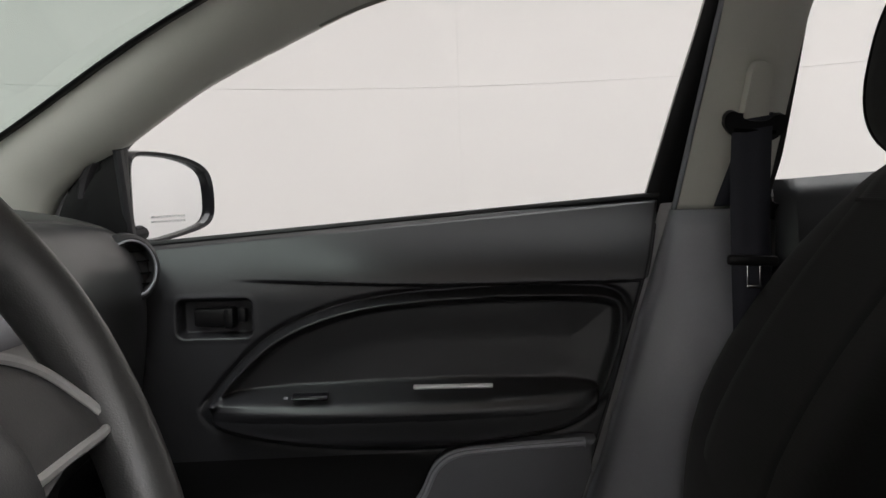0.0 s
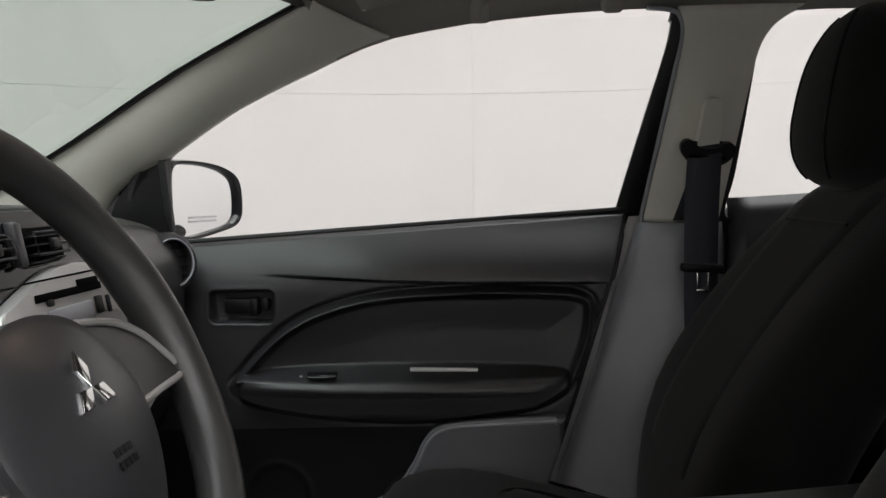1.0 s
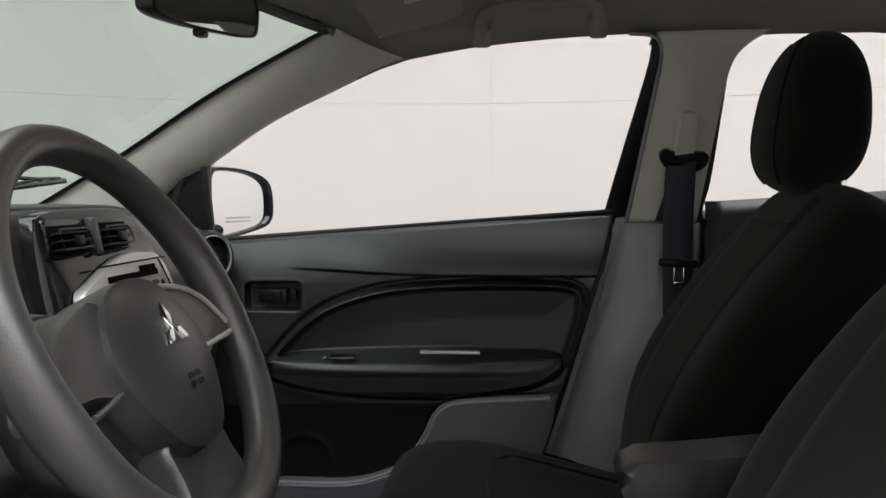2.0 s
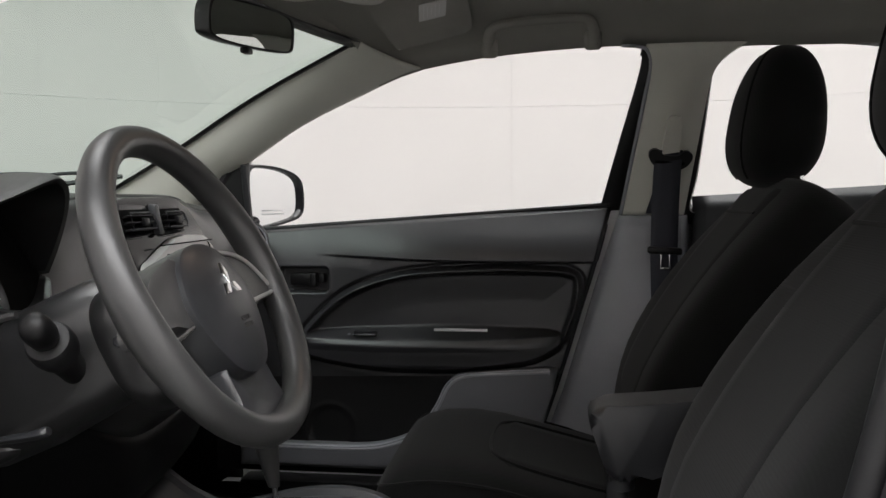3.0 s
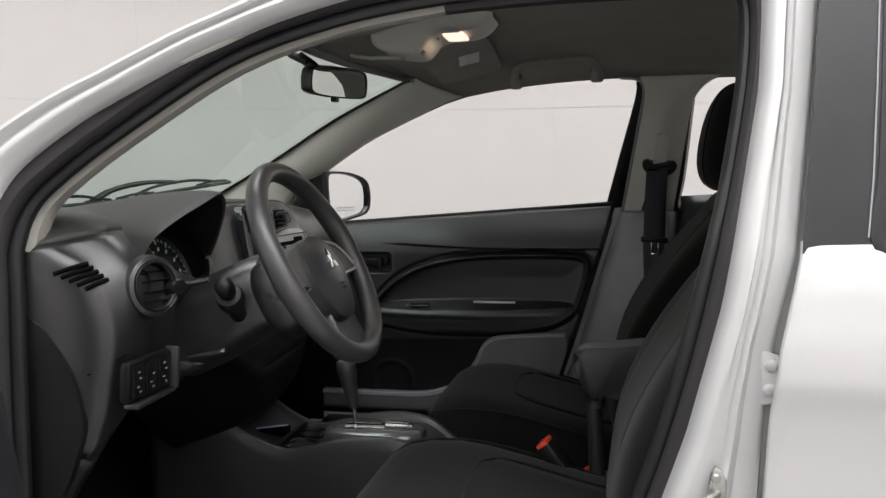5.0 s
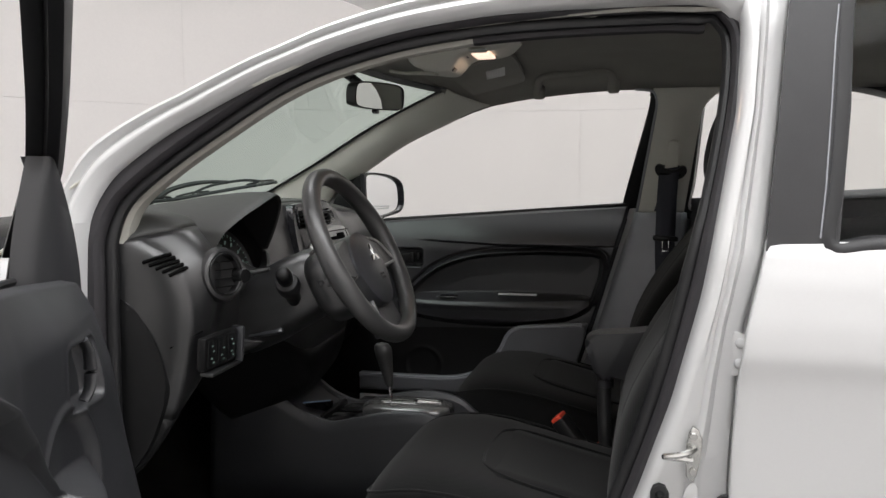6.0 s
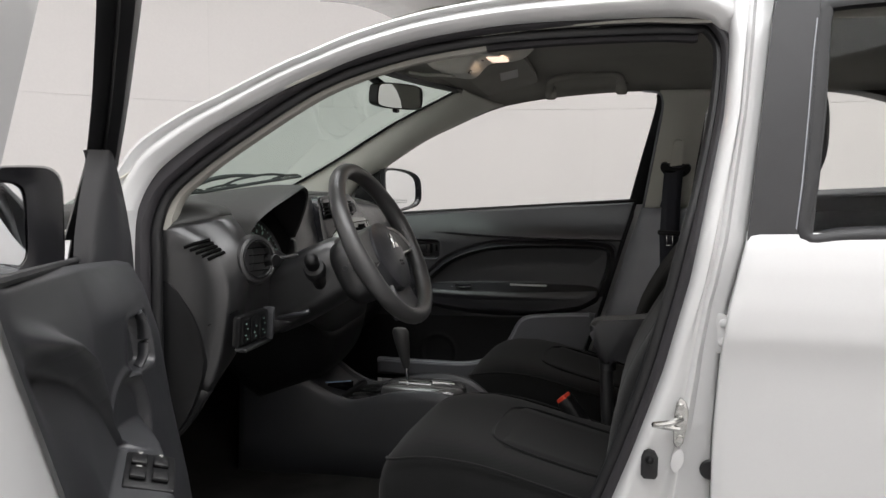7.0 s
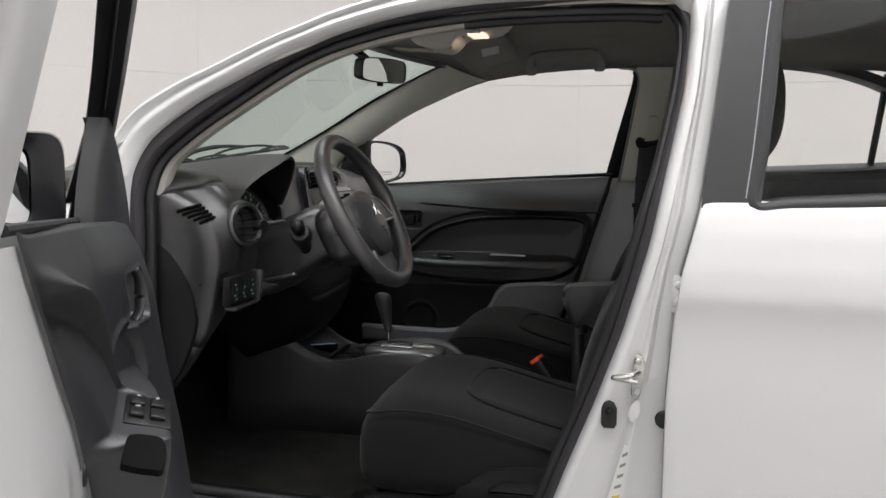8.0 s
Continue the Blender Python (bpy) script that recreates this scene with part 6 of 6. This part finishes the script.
def belt(side):
    b = thing("seat_belt", "black three-point seat belt hanging from the pillar", "seat belt", pose(0.55, side * 0.62, 0.3))
    s = side
    hang = pose(0.562, s * 0.606, 1.033, s * 14, 5, 0)
    key = cat([(-0.016, -0.02), (-0.0165, 0.05), (-0.0145, 0.078), (-0.007, 0.086), (0.007, 0.086), (0.0145, 0.078), (0.0165, 0.05), (0.016, -0.02)], 3, True)
    guide = part("height_adjuster", placed(prism([tuple(q) for q in key], -0.006 * s, 0.022 * s, 0.005, seg=3), hang), M_TRIM, b, "grey-beige belt height cover")
    bow = cat([(-0.045, -0.006), (-0.046, 0.006), (-0.038, 0.014), (-0.026, 0.012), (-0.016, 0.004), (0.0, 0.002), (0.016, 0.004), (0.026, 0.012), (0.038, 0.014), (0.046, 0.006), (0.045, -0.006), (0.037, -0.018), (0.022, -0.027), (0.0, -0.028), (-0.022, -0.027), (-0.037, -0.018)], 3, True)
    eye = part("loop_cover", placed(prism([tuple(q) for q in bow], -0.011 * s, 0.010 * s, 0.005, seg=3), hang), M_BLACK, b, "black belt loop with rounded shoulders")
    part("slot", placed(rbox((0, -0.0105 * s, -0.013), (0.062, 0.003, 0.006), 0.001), hang), M_SLOT, eye)
    pts = [(0.558, s * 0.600, 1.045), (0.552, s * 0.594, 0.95), (0.549, s * 0.585, 0.85), (0.548, s * 0.578, 0.80), (0.556, s * 0.585, 0.60), (0.57, s * 0.60, 0.32)]
    c = cat(pts, 6)
    part("webbing", grid([[(p[0] + w * 0.029, p[1] + 0.002 * math.sin(p[2] * 17) * w, p[2]) for w in (-1, -0.3, 0.3, 1)] for p in c]), M_WEB, b, "black woven belt webbing", solid=0.0016)
    c2 = cat([(0.565, s * 0.614, 1.03), (0.545, s * 0.640, 0.96), (0.53, s * 0.66, 0.907)], 6)
    part("webbing_return", grid([[(p[0] + w * 0.014, p[1], p[2]) for w in (-1, 0, 1)] for p in c2]), M_WEB, b, solid=0.0016)
    tongue = part("tongue", rbox((0.549, s * 0.576, 0.828), (0.074, 0.014, 0.016), 0.005, (0, 3, 0)), M_BLACK, b, "black belt tongue grip")
    part("tongue_plate", merge(rbox((0.541, s * 0.573, 0.806), (0.0035, 0.003, 0.030), 0.001), rbox((0.559, s * 0.573, 0.806), (0.0035, 0.003, 0.030), 0.001), rbox((0.55, s * 0.573, 0.790), (0.022, 0.003, 0.005), 0.001)), M_STEEL, tongue, "steel tongue plate")


belt(1)

# ---- overhead ----
rvm = thing("rear_view_mirror", "black-framed inside rear-view mirror", "mirror", pose(-0.15, -0.05, 1.21))
RM = Matrix.Translation((-0.140, -0.045, 1.206)) @ pose(0, 0, 0, 2, 5, -16) @ Matrix.Diagonal((1, 0.86, 0.95, 1))
oval = cat([(-0.122, -0.012), (-0.118, 0.022), (-0.09, 0.032), (0.0, 0.035), (0.09, 0.032), (0.120, 0.020), (0.124, -0.012), (0.112, -0.030), (0.05, -0.034), (-0.05, -0.034), (-0.110, -0.028)], 4, True)


def oval_at(k, x):
    return [tuple(RM @ Vector((x, q[0] * k, q[1] * (1 - (1 - k) * 2.2)))) for q in oval]


part("housing", grid([oval_at(0.955, 0.001), oval_at(0.965, 0.004), oval_at(1.0, 0.003), oval_at(1.0, -0.010), oval_at(0.97, -0.025), oval_at(0.85, -0.034), oval_at(0.6, -0.037)], cu=True, cap=True), M_BLACK, rvm, "black mirror housing")
part("glass", grid([oval_at(0.957, 0.002), oval_at(0.6, 0.0022)], cu=True, cap=True), M_DIMMIRROR, rvm, "dim mirror glass")
part("dip_tab", rbox(RM @ Vector((-0.004, -0.01, -0.039)), (0.014, 0.022, 0.010), 0.003), M_BLACK, rvm)
part("stem", merge(tube(cat([RM @ Vector((-0.034, 0.0, 0.0)), (-0.19, -0.04, 1.235), (-0.235, -0.03, 1.268)], 5), 0.011, 10), rbox((-0.232, -0.03, 1.262), (0.05, 0.045, 0.016), 0.006, (0, 25, 0))), M_BLACK, rvm, "black stem on the windscreen")

visor = thing("sun_visor", "grey-beige sun visor folded up with a paper label", "sun visor", pose(0.05, 0.34, 1.30), group="sun visors")
VM = pose(0.066, 0.315, 1.296, -4, -14, 2)
vp = cat([(-0.085, -0.17), (-0.085, 0.14), (-0.065, 0.175), (0.05, 0.185), (0.078, 0.16), (0.085, 0.0), (0.082, -0.165), (0.06, -0.18), (-0.06, -0.185)], 4, True)
part("board", placed(prism([tuple(q) for q in vp], 0.010, -0.008, 0.006, "z", 3), VM), M_LINER, visor, "cloth visor board")
lab = part("label", placed(rbox((0.018, -0.025, -0.0085), (0.052, 0.098, 0.001), 0, (0, 0, 8)), VM), M_LABEL, visor, "white warning label")
part("print_bar", placed(merge(*[rbox((0.001 + 0.0075 * i, -0.025, -0.0093), (0.0018, 0.074 - 0.016 * (i % 3), 0.0005), 0, (0, 0, 8)) for i in range(5)]), VM), M_BRIGHT, lab)
part("hinge_rod", tube(cat([VM @ Vector((-0.075, 0.15, 0.0)), VM @ Vector((-0.082, 0.205, 0.006)), VM @ Vector((-0.07, 0.225, 0.02))], 4), 0.006, 8), M_TRIM, visor)
other = thing("sun_visor", "grey-beige sun visor folded up against the headliner", "sun visor", pose(0.02, -0.34, 1.30), group="sun visors")
part("board", placed(flip(prism([tuple(q) for q in vp], 0.010, -0.008, 0.006, "z", 3)), pose(0.025, -0.335, 1.309, 0, -12, 0)), M_LINER, other, "cloth visor board")

dome = thing("dome_light", "lit grey-beige map light on the headliner", "map light", pose(0.09, 0, 1.33))
# the housing hangs lowest ahead of the lens and sweeps up to it
rows = []
for x, z, w in cat([(-0.075, 1.292, 0.050), (-0.055, 1.276, 0.062), (-0.02, 1.266, 0.068), (0.012, 1.262, 0.070), (0.030, 1.265, 0.071), (0.044, 1.277, 0.073), (0.056, 1.292, 0.076), (0.072, 1.301, 0.080), (0.10, 1.3045, 0.084), (0.135, 1.307, 0.084), (0.165, 1.316, 0.074), (0.19, 1.334, 0.05)], 4):
    rows.append([(x, 0.030 + w * c, z + d) for c, d in ((-1.06, 0.062), (-1.02, 0.016), (-0.96, 0.005), (-0.86, 0.0), (-0.60, 0.001), (0, 0.002), (0.60, 0.001), (0.86, 0.0), (0.96, 0.005), (1.02, 0.016), (1.06, 0.062))])
part("housing", grid(rows), M_TRIM, dome, "grey-beige overhead light housing", sharp=50)
part("front_strap", tube(cat([(-0.155, 0.10, 1.285), (-0.11, 0.085, 1.276), (-0.07, 0.06, 1.272), (-0.02, 0.04, 1.266)], 5), 0.010, 10, flat=0.5), M_TRIM, dome)
part("face_button", rbox((0.0375, -0.005, 1.268), (0.004, 0.026, 0.011), 0.0015, (0, 40, 0)), M_PRINT, dome)
part("lens", rbox((0.105, 0.015, 1.302), (0.045, 0.075, 0.008), 0.003), M_LAMP, dome, "glowing lamp lens")
part("lens_unlit", rbox((0.105, -0.058, 1.303), (0.04, 0.03, 0.006), 0.003), M_LABEL, dome)
part("switch", rbox((0.060, 0.015, 1.303), (0.014, 0.03, 0.008), 0.002), M_BLACK, dome)
lampd = bpy.data.lights.new("map_lamp", "AREA")
lampd.shape, lampd.size, lampd.size_y, lampd.energy, lampd.color = "RECTANGLE", 0.04, 0.07, 0.12, (1.0, 0.70, 0.48)
new("map_lamp", lampd).matrix_world = pose(0.105, 0.015, 1.297)


def grab(side):
    g = thing("grab_handle", "grey-beige folded grab handle over the door", "grab handle", pose(0.28, side * 0.54, 1.29), group="grab handles")
    part("bar", tube(cat([(0.170, side * 0.560, 1.258), (0.172, side * 0.536, 1.284), (0.186, side * 0.510, 1.303), (0.24, side * 0.500, 1.310), (0.32, side * 0.498, 1.314), (0.375, side * 0.504, 1.314), (0.392, side * 0.528, 1.296), (0.393, side * 0.555, 1.270)], 5), 0.0125, 10, flat=0.8), M_LINER, g, "grey-beige handle bar")
    for x, z in ((0.172, 1.268), (0.393, 1.280)):
        part("foot", rbox((x, side * 0.562, z), (0.036, 0.034, 0.038), 0.009, (side * 35, 0, 0), 3), M_LINER, g)


grab(1)
grab(-1)
